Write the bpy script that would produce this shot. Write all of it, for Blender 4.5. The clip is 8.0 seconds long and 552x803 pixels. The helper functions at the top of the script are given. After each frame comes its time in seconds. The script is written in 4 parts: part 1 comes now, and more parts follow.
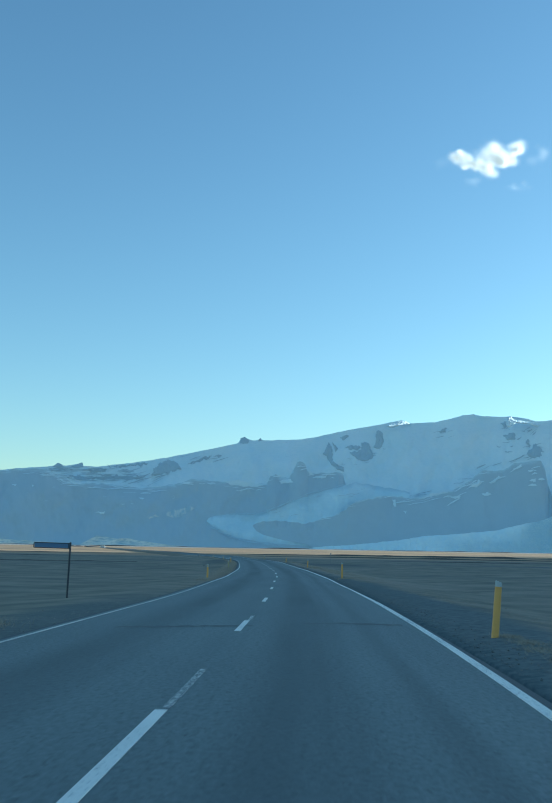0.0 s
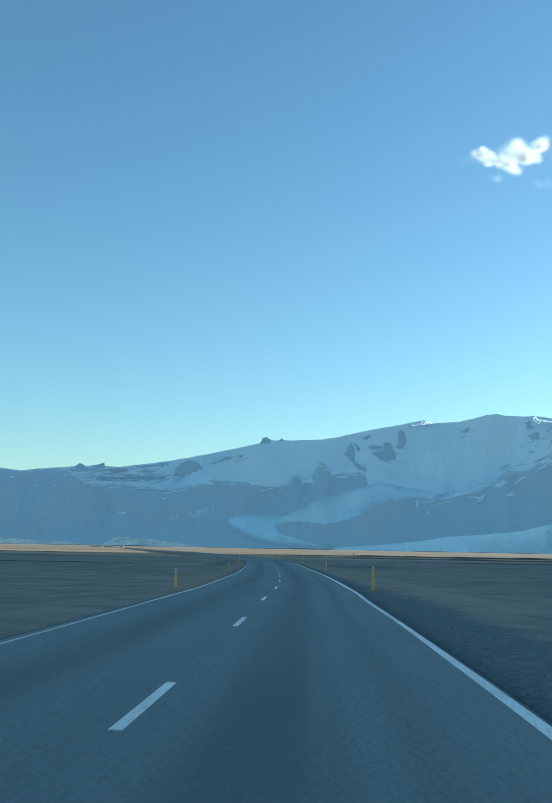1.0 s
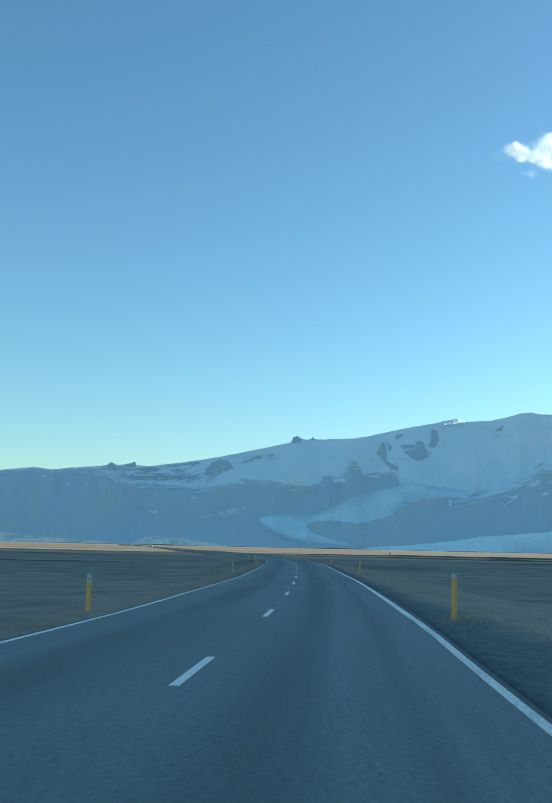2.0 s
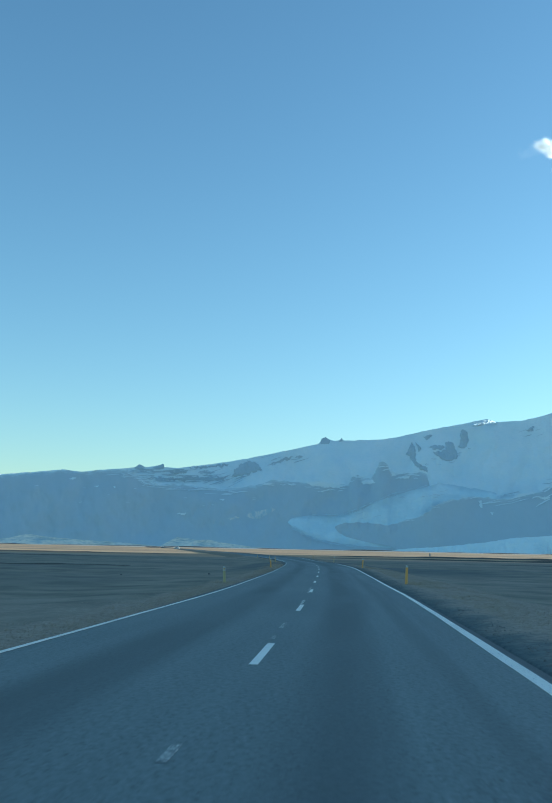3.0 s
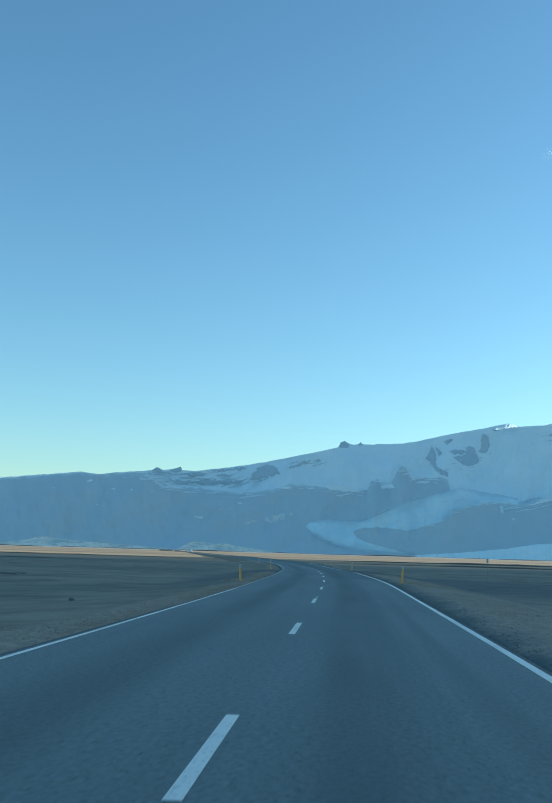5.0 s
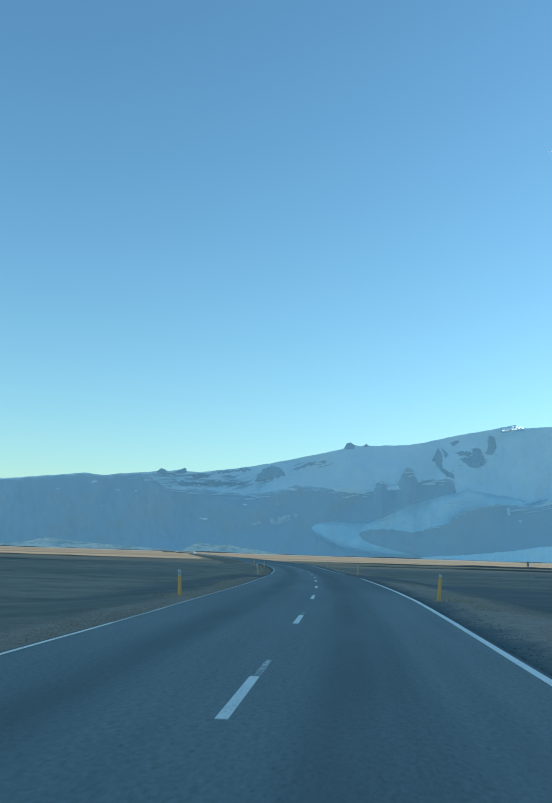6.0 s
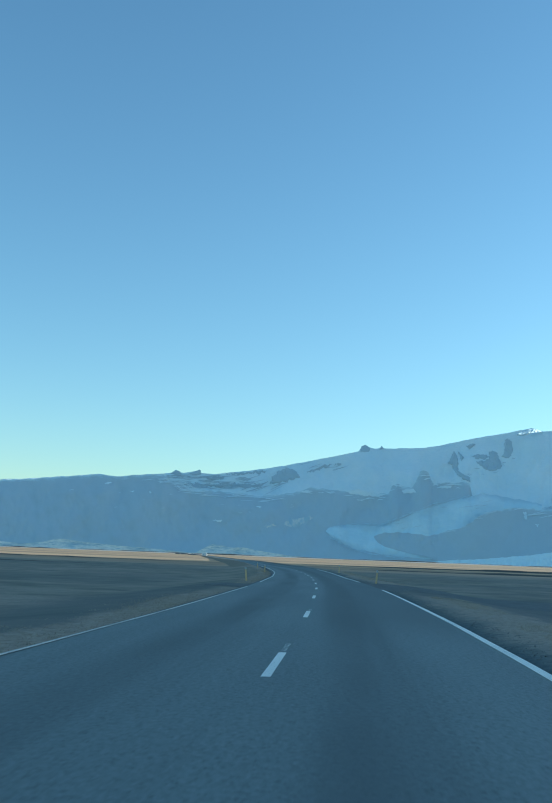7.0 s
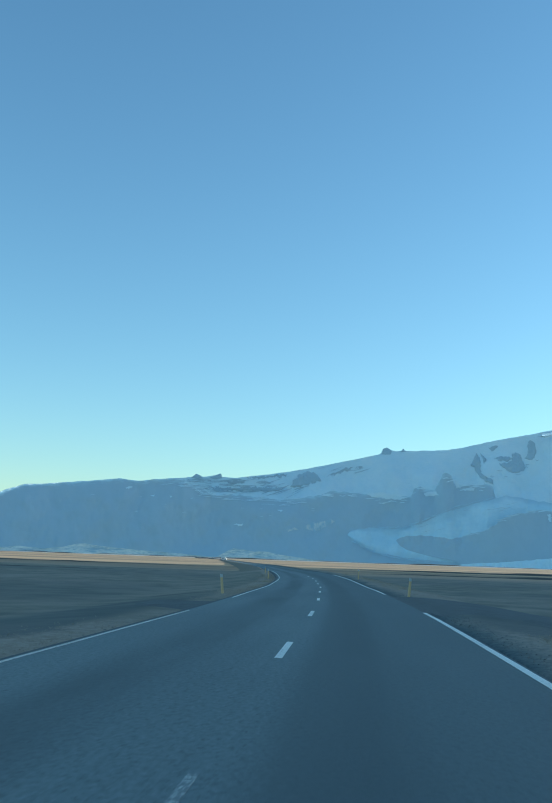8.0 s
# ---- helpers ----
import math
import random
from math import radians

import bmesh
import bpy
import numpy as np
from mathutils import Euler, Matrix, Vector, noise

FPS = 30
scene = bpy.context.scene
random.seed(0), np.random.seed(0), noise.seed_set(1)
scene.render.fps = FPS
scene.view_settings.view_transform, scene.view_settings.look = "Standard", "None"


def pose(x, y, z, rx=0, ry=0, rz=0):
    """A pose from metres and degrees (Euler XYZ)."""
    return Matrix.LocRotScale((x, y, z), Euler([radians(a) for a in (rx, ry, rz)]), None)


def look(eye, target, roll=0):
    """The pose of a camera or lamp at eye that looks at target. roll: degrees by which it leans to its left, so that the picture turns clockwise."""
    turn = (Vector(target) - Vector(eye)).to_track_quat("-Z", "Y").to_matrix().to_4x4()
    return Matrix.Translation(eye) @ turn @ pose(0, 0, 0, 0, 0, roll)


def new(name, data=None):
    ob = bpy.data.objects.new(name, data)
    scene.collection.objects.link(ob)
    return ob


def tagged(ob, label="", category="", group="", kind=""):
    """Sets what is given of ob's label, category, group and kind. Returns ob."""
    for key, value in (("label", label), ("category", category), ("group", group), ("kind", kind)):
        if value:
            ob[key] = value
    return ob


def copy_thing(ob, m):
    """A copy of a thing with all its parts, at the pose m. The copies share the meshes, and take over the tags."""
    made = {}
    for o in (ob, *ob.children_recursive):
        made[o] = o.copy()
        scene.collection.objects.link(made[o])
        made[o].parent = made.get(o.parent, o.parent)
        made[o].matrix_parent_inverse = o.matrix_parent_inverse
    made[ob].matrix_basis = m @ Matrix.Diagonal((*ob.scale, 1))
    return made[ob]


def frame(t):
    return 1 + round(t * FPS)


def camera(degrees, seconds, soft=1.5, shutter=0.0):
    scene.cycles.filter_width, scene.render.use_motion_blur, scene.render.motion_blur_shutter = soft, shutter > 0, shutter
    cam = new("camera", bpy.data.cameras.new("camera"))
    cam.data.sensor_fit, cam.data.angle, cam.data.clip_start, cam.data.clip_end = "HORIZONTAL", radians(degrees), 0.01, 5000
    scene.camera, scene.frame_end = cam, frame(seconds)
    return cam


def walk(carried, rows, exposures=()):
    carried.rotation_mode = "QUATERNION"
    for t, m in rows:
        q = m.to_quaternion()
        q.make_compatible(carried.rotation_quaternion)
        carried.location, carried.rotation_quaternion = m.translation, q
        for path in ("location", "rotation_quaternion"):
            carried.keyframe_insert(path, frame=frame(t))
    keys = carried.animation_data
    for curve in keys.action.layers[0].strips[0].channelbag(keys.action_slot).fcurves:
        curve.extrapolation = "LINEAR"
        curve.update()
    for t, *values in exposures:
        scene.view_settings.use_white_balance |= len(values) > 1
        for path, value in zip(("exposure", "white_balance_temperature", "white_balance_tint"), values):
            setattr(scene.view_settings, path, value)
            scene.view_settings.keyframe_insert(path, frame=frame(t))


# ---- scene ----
# ---- camera ----
LENS = 32.48
EXPOSURE, KELVIN, TINT = 0.80, 5300, -8.3


def held(x, y, z, yaw, pitch, roll):
    """Camera pose on the road: metres, then degrees turned left, tipped up and leaning left."""
    return pose(x, y, z, 90 + pitch, 0, yaw) @ pose(0, 0, 0, 0, 0, roll)


PATH = [
    (0.0, 0.000, -0.000, 1.386, 0.020, 9.134, 1.005),
    (0.5, 0.650, 10.989, 1.385, 0.579, 9.164, 0.950),
    (1.0, 1.144, 21.775, 1.352, 1.358, 9.146, 1.114),
    (2.5, 1.733, 54.123, 1.221, 4.199, 9.062, 1.262),
    (3.0, 1.527, 65.149, 1.187, 4.996, 9.159, 1.207),
    (3.5, 1.301, 75.807, 1.181, 5.549, 9.235, 1.248),
    (4.0, 1.048, 86.674, 1.174, 5.877, 9.329, 1.370),
    (4.5, 0.809, 97.256, 1.180, 6.038, 9.366, 1.625),
    (6.0, 0.021, 129.003, 1.238, 6.530, 9.491, 1.869),
    (6.5, -0.317, 139.489, 1.268, 6.899, 9.548, 2.114),
    (7.0, -0.756, 149.866, 1.319, 7.473, 9.618, 2.249),
    (7.5, -1.249, 160.524, 1.372, 8.127, 9.725, 2.151),
    (8.0, -1.689, 170.905, 1.412, 8.756, 9.805, 2.031),
]
cam = camera(LENS, 8.0, soft=1.6, shutter=0.12)
walk(cam, [(t, held(*row)) for t, *row in PATH], exposures=[(0.0, EXPOSURE - 0.02, KELVIN, TINT), (4.0, EXPOSURE + 0.01, KELVIN, TINT), (8.0, EXPOSURE + 0.06, KELVIN, TINT)])

# ---- sky and sun ----
SUN_AZ, SUN_EL = 65.0, 8.5  # degrees right of the way ahead (+y), and up
world = bpy.data.worlds.new("sky")
scene.world = world
world.use_nodes = True
wn, wl = world.node_tree.nodes, world.node_tree.links
sky = wn.new("ShaderNodeTexSky")
sky.sky_type = "NISHITA"
sky.sun_disc = False
sky.sun_elevation, sky.sun_rotation = radians(SUN_EL), radians(SUN_AZ)
sky.air_density, sky.dust_density, sky.ozone_density = 1.0, 0.42, 2.0
wl.new(sky.outputs[0], wn["Background"].inputs[0])
wn["Background"].inputs[1].default_value = 0.142
sun = new("sun", bpy.data.lights.new("sun", "SUN"))
sun.data.energy, sun.data.angle, sun.data.color = 5.0, radians(0.5), (1.0, 0.90, 0.78)
sun_way = Vector((math.sin(radians(SUN_AZ)) * math.cos(radians(SUN_EL)), math.cos(radians(SUN_AZ)) * math.cos(radians(SUN_EL)), math.sin(radians(SUN_EL))))
sun.matrix_world = look(sun_way * 100, (0, 0, 0))


# ---- materials ----
class Nodes:
    """A material's node tree with short ways to add nodes."""

    def __init__(self, name, rough=0.9, spec=0.3):
        self.mat = bpy.data.materials.new(name)
        self.mat.use_nodes = True
        self.t = self.mat.node_tree
        self.bsdf = self.t.nodes["Principled BSDF"]
        self.bsdf.inputs["Roughness"].default_value = rough
        self.bsdf.inputs["Specular IOR Level"].default_value = spec

    def put(self, socket, value):
        if isinstance(value, bpy.types.NodeSocket):
            self.t.links.new(value, socket)
        elif isinstance(value, tuple) and len(value) == 3 and socket.type == "RGBA":
            socket.default_value = (*value, 1)
        else:
            socket.default_value = value

    def coords(self, kind="Object", scale=(1, 1, 1)):
        c = self.t.nodes.new("ShaderNodeTexCoord")
        m = self.t.nodes.new("ShaderNodeMapping")
        m.inputs["Scale"].default_value = scale
        self.t.links.new(c.outputs[kind], m.inputs[0])
        return m.outputs[0]

    def noise(self, scale, where=None, detail=4.0, rough=0.55):
        n = self.t.nodes.new("ShaderNodeTexNoise")
        n.inputs["Scale"].default_value, n.inputs["Detail"].default_value, n.inputs["Roughness"].default_value = scale, detail, rough
        self.t.links.new(where or self.coords(), n.inputs["Vector"])
        return n.outputs["Fac"]

    def ramp(self, fac, lo, hi, a=0.0, b=1.0, smooth=True):
        n = self.t.nodes.new("ShaderNodeMapRange")
        n.interpolation_type = "SMOOTHSTEP" if smooth else "LINEAR"
        for k, v in zip(("Value", "From Min", "From Max", "To Min", "To Max"), (fac, lo, hi, a, b)):
            self.put(n.inputs[k], v)
        return n.outputs[0]

    def math(self, op, a, b=0.0):
        n = self.t.nodes.new("ShaderNodeMath")
        n.operation = op
        self.put(n.inputs[0], a)
        self.put(n.inputs[1], b)
        return n.outputs[0]

    def mix(self, fac, a, b):
        n = self.t.nodes.new("ShaderNodeMix")
        n.data_type = "RGBA"
        self.put(n.inputs[0], fac)
        self.put(n.inputs[6], a)
        self.put(n.inputs[7], b)
        return n.outputs[2]

    def split(self, vec):
        n = self.t.nodes.new("ShaderNodeSeparateXYZ")
        self.t.links.new(vec, n.inputs[0])
        return n.outputs

    def bump(self, height, strength, dist):
        n = self.t.nodes.new("ShaderNodeBump")
        n.inputs["Strength"].default_value, n.inputs["Distance"].default_value = strength, dist
        self.put(n.inputs["Height"], height)
        self.t.links.new(n.outputs[0], self.bsdf.inputs["Normal"])

    def colour(self, value):
        self.put(self.bsdf.inputs["Base Color"], value)
        return self.mat


def asphalt_material():
    """Worn asphalt: darker polished wheel tracks, pale streaks, patches and stone grain; UV is metres across and along."""
    m = Nodes("worn_asphalt", 0.65, 0.35)
    uv = m.coords("UV")
    u, along = m.split(uv)[0], m.split(uv)[1]
    streak = m.noise(1.0, m.coords("UV", (1.3, 0.025, 1)), 3)
    patch = m.noise(0.3, m.coords("UV", (1, 0.3, 1)), 5)
    grain = m.noise(26.0, uv, 3, 0.75)
    coarse = m.noise(9.0, uv, 3, 0.7)
    wander = m.math("ADD", u, m.math("MULTIPLY", m.math("SUBTRACT", streak, 0.5), 1.1))
    track_right = m.ramp(m.math("ABSOLUTE", m.math("SUBTRACT", wander, 1.15)), 0.85, 0.05)
    track_left = m.ramp(m.math("ABSOLUTE", m.math("ADD", wander, 1.75)), 0.95, 0.05)
    track_edge = m.math("MULTIPLY", m.ramp(m.math("ABSOLUTE", m.math("SUBTRACT", wander, 2.5)), 0.38, 0.05, 0.0, 0.6), m.ramp(along, 160.0, 110.0))
    tracks = m.math("MULTIPLY", m.math("MAXIMUM", m.math("MAXIMUM", track_right, track_left), track_edge), m.ramp(patch, 0.3, 0.65, 0.35, 1.0))
    wear = m.math("SUBTRACT", m.math("ADD", m.math("MULTIPLY", streak, 0.55), m.math("MULTIPLY", patch, 0.75)), m.math("MULTIPLY", tracks, 0.1))
    base = m.mix(m.ramp(wear, 0.22, 1.0), (0.119, 0.143, 0.141), (0.197, 0.232, 0.223))
    col = m.mix(m.ramp(grain, 0.52, 0.72), base, (0.24, 0.27, 0.265))
    col = m.mix(m.ramp(m.math("ADD", grain, m.math("MULTIPLY", coarse, 0.6)), 0.78, 0.48), col, (0.030, 0.038, 0.040))
    lumps = m.noise(15.0, uv, 2, 0.6)
    col = m.mix(m.ramp(lumps, 0.50, 0.36, 0, 0.32), col, (0.040, 0.052, 0.056))
    col = m.mix(m.ramp(lumps, 0.54, 0.70, 0, 0.28), col, (0.28, 0.31, 0.305))
    col = m.mix(m.math("MULTIPLY", tracks, 0.72), col, (0.060, 0.077, 0.079))
    edge_wear = m.ramp(m.math("ADD", m.math("ABSOLUTE", u), m.math("MULTIPLY", coarse, 0.12)), 3.63, 3.76)
    col = m.mix(edge_wear, col, (0.050, 0.060, 0.062))
    fresh = m.math("MULTIPLY", m.ramp(m.math("ADD", along, m.math("MULTIPLY", patch, 10.0)), 170.0, 182.0), m.ramp(m.math("ADD", u, m.math("MULTIPLY", coarse, 0.4)), 0.35, 0.85, 0.0, 0.62))
    col = m.mix(fresh, col, (0.074, 0.092, 0.092))
    m.bump(m.math("ADD", grain, m.math("MULTIPLY", coarse, 0.5)), 0.45, 0.010)
    return m.colour(col)


def paint_material(name="worn_white_road_paint", worn=0.30, clean=1.0):
    m = Nodes(name, 0.7, 0.4)
    chips, soil = m.noise(20.0, m.coords("UV"), 4, 0.75), m.noise(0.25, m.coords("UV"), 3)
    col = m.mix(m.ramp(soil, 0.3, 0.8), (0.97 * clean, 0.94 * clean, 0.84 * clean), (0.83 * clean, 0.81 * clean, 0.73 * clean))
    bare = m.math("ADD", chips, m.math("MULTIPLY", soil, -0.25))
    m.bump(chips, 0.3, 0.004)
    return m.colour(m.mix(m.ramp(bare, worn, worn - 0.1), col, (0.20, 0.22, 0.215)))


def ground_material():
    """Dark sand with patches of dry grass, gravel at the road's edge and a grassy verge; UV is metres from the road and along it."""
    m = Nodes("sand_and_dry_grass", 0.95, 0.1)
    o = m.coords()
    u = m.split(m.coords("UV"))[0]
    big = m.noise(0.02, o, 5, 0.6)
    bands = m.noise(1.0, m.coords("Object", (0.045, 0.050, 0.05)), 5, 0.65)
    mid, fine = m.noise(0.25, o, 5, 0.65), m.noise(5.0, o, 4, 0.7)
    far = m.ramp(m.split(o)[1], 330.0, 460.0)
    off = m.math("ADD", m.math("ABSOLUTE", u), m.math("ADD", m.math("MULTIPLY", mid, 2.4), m.math("MULTIPLY", m.math("LESS_THAN", u, 0.0), 0.9)))
    left = m.math("LESS_THAN", u, 0.0)
    along = m.split(m.coords("UV"))[1]
    lush = m.math("MAXIMUM", m.ramp(along, 45.0, 105.0, 0.0, 1.0), m.math("MULTIPLY", m.math("SUBTRACT", 1.0, left), m.ramp(along, 48.0, 85.0, 0.0, 0.95)))
    off = m.math("SUBTRACT", off, m.math("MULTIPLY", m.math("SUBTRACT", 1.0, left), m.ramp(along, 95.0, 25.0, -0.35, 1.5)))
    by_track = m.ramp(m.math("ABSOLUTE", m.math("SUBTRACT", along, m.math("SUBTRACT", 208.0, m.math("MULTIPLY", left, 4.5)))), m.math("SUBTRACT", 11.0, m.math("MULTIPLY", left, 6.0)), 20.0, 0.1, 1.0)
    verge = m.math("MULTIPLY", m.math("MULTIPLY", m.ramp(off, 5.6, 6.4), m.ramp(off, m.math("SUBTRACT", 10.6, m.math("MULTIPLY", left, 2.8)), m.math("SUBTRACT", 8.6, m.math("MULTIPLY", left, 2.0)))), m.math("MULTIPLY", lush, by_track))
    shoulder = m.ramp(off, m.math("SUBTRACT", 6.7, m.math("MULTIPLY", left, 0.4)), m.math("SUBTRACT", 5.3, m.math("MULTIPLY", left, 0.0)))
    beyond = m.math("MULTIPLY", m.math("MULTIPLY", left, m.ramp(off, 6.9, 7.7)), m.math("MULTIPLY", m.math("MULTIPLY", m.ramp(off, 13.5, 10.2), m.ramp(along, 140.0, 172.0)), m.ramp(along, 228.0, 205.0)))
    near_track = m.ramp(along, 184.0, 197.0, 0.0, 2.2)
    hollow = m.math("MULTIPLY", m.ramp(off, m.math("SUBTRACT", 7.9, near_track), m.math("SUBTRACT", 9.0, near_track)), m.ramp(off, 26.0, 17.0))
    hollow = m.math("MULTIPLY", m.math("MULTIPLY", hollow, m.math("SUBTRACT", 1.0, left)), m.math("MULTIPLY", m.ramp(along, 150.0, 172.0), m.ramp(along, 226.0, 212.0)))
    beyond = m.math("MAXIMUM", beyond, hollow)
    grassy = m.math("ADD", m.math("ADD", m.math("MULTIPLY", big, 0.75), m.math("MULTIPLY", bands, 0.36)), m.math("ADD", m.math("MULTIPLY", far, 0.5), m.math("MULTIPLY", verge, 0.55)))
    sand = m.mix(m.ramp(mid, 0.3, 0.7), (0.178, 0.168, 0.131), (0.314, 0.278, 0.209))
    # far grass is brighter and more golden, with sunlight put into its colour
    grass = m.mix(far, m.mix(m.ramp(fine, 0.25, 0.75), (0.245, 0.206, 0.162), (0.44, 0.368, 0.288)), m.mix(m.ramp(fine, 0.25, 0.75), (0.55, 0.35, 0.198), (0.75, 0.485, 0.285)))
    col = m.mix(m.ramp(m.math("ADD", grassy, m.math("MULTIPLY", mid, 0.4)), 0.66, 0.98), sand, grass)
    col = m.mix(m.math("MULTIPLY", beyond, 0.6), col, (0.100, 0.118, 0.120))
    wet = m.noise(1.0, m.coords("Object", (0.022, 0.030, 0.03)), 4, 0.5)
    col = m.mix(m.math("MULTIPLY", m.math("SUBTRACT", 1.0, far), m.math("MULTIPLY", m.ramp(off, 11.0, 16.0), m.ramp(wet, 0.42, 0.66, 0, 0.5))), col, (0.160, 0.160, 0.142))
    streaks = m.noise(1.0, m.coords("Object", (0.0025, 0.012, 0.01)), 5, 0.65)
    col = m.mix(m.math("MULTIPLY", far, m.ramp(streaks, 0.40, 0.60, 0.5, 0.0)), col, (0.16, 0.135, 0.11))
    bare = m.math("MULTIPLY", left, m.math("MULTIPLY", m.ramp(off, 9.5, 7.0), m.ramp(along, 48.0, 25.0, 0.0, 0.8)))
    shoulder = m.math("MAXIMUM", shoulder, bare)
    col = m.mix(shoulder, col, m.mix(m.ramp(fine, 0.3, 0.7), (0.105, 0.126, 0.126), (0.195, 0.212, 0.200)))
    col = m.mix(m.ramp(fine, 0.55, 0.85, 0, 0.3), col, (0.09, 0.088, 0.083))
    m.bump(m.math("ADD", fine, m.math("MULTIPLY", mid, 1.5)), 0.4, 0.03)
    return m.colour(col)


def gravel_material():
    m = Nodes("dark_gravel", 0.95, 0.15)
    o = m.coords()
    fine, mid = m.noise(28.0, o, 4, 0.7), m.noise(0.9, o, 4)
    col = m.mix(m.ramp(fine, 0.3, 0.75), (0.12, 0.125, 0.122), (0.23, 0.232, 0.215))
    m.bump(fine, 0.8, 0.02)
    return m.colour(m.mix(m.ramp(mid, 0.4, 0.8, 0, 0.5), col, (0.11, 0.105, 0.095)))


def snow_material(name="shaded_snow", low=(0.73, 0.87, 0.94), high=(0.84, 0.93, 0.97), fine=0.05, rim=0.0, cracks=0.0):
    """Snow or ice with soft drifts; rim: share of dark debris along its margins; cracks: share of blue ice and shade
    painted into its crevasses.
    """
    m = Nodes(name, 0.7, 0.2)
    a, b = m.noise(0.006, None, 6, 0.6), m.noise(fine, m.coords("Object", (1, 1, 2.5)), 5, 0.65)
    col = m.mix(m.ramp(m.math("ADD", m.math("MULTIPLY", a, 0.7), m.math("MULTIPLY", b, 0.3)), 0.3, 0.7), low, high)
    height = m.math("ADD", m.math("MULTIPLY", a, 40.0), m.math("MULTIPLY", b, 6.0))
    if rim:
        v = m.split(m.coords("UV"))[1]
        margin = m.math("MINIMUM", v, m.math("SUBTRACT", 1.0, v))
        debris = m.math("SUBTRACT", m.math("ADD", margin, m.math("MULTIPLY", m.math("SUBTRACT", a, 0.5), 0.5)), m.math("MULTIPLY", b, 0.06))
        col = m.mix(m.ramp(debris, 0.20, -0.04, 0.0, rim), col, (0.50, 0.63, 0.70))
    if cracks:
        cell = m.t.nodes.new("ShaderNodeTexVoronoi")
        cell.feature = "DISTANCE_TO_EDGE"
        cell.inputs["Scale"].default_value = 0.17
        m.t.links.new(m.coords("Object", (1, 1, 0.6)), cell.inputs["Vector"])
        broken = m.noise(0.004, m.coords("Object", (1, 1, 1)), 3, 0.5)
        gap = m.math("MULTIPLY", m.ramp(cell.outputs["Distance"], 0.2, 0.0), m.math("MULTIPLY", m.ramp(broken, 0.36, 0.56), m.ramp(m.split(m.coords("UV"))[0], 0.16, 0.22)))
        # blue ice and the crevasses' shade are both put into this colour
        col = m.mix(m.math("MULTIPLY", gap, cracks), col, (0.30, 0.58, 0.78))
        height = m.math("SUBTRACT", height, m.math("MULTIPLY", gap, 8.0))
    m.bump(height, 0.6, 1.0)
    return m.colour(col)


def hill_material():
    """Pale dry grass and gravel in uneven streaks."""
    m = Nodes("hazy_pale_grass_and_gravel", 0.95, 0.1)
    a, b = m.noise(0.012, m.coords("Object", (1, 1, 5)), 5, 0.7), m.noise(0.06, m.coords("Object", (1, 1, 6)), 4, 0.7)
    # the bluish darker tones repeat the far rock's haze, put into the colour
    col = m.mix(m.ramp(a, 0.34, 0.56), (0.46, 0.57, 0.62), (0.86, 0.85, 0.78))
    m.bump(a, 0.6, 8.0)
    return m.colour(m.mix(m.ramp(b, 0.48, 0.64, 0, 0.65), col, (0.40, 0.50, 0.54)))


def sun_patch_material():
    """Sunlight on the slope put into the colour, as pale runs with the bare slope between them."""
    m = Nodes("pale_sun_patch", 0.95, 0.1)
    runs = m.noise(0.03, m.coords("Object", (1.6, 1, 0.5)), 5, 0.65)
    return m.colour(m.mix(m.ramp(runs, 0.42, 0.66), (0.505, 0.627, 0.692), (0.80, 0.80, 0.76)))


def straw_material():
    m = Nodes("dry_straw", 0.9, 0.15)
    n = m.t.nodes.new("ShaderNodeNewGeometry").outputs["Random Per Island"]
    return m.colour(m.mix(n, (0.33, 0.280, 0.205), (0.49, 0.425, 0.325)))


def cloud_material():
    m = Nodes("white_cloud", 1.0, 0.0)
    shine = m.t.nodes.new("ShaderNodeBsdfTranslucent")
    shine.inputs[0].default_value = (0.90, 0.92, 0.94, 1)
    mixed = m.t.nodes.new("ShaderNodeMixShader")
    mixed.inputs[0].default_value = 0.7
    m.t.links.new(m.bsdf.outputs[0], mixed.inputs[1])
    m.t.links.new(shine.outputs[0], mixed.inputs[2])
    m.t.links.new(mixed.outputs[0], m.t.nodes["Material Output"].inputs[0])
    return m.colour((0.98, 0.98, 0.98))


def rock_material(name="haze_blue_rock", dusted=False):
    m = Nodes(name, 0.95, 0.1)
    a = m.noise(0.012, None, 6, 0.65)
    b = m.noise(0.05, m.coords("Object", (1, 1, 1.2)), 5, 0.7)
    # distance haze is put into these pale blue tones; bare rock is darker
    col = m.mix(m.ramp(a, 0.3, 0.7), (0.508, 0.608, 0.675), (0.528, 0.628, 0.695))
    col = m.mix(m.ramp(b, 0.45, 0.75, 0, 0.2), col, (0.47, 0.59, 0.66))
    if dusted:  # old snow that thins out below the slope's upper rim
        v = m.split(m.coords("UV"))[1]
        flecks = m.noise(0.018, m.coords("Object", (1, 1, 3.0)), 6, 0.7)
        col = m.mix(m.ramp(m.math("ADD", v, m.math("MULTIPLY", flecks, 0.16)), 1.035, 1.11, 0.0, 0.85), col, (0.74, 0.89, 0.96))
    m.bump(m.math("ADD", m.math("MULTIPLY", a, 10.0), m.math("MULTIPLY", b, 1.0)), 0.3, 1.0)
    return m.colour(col)


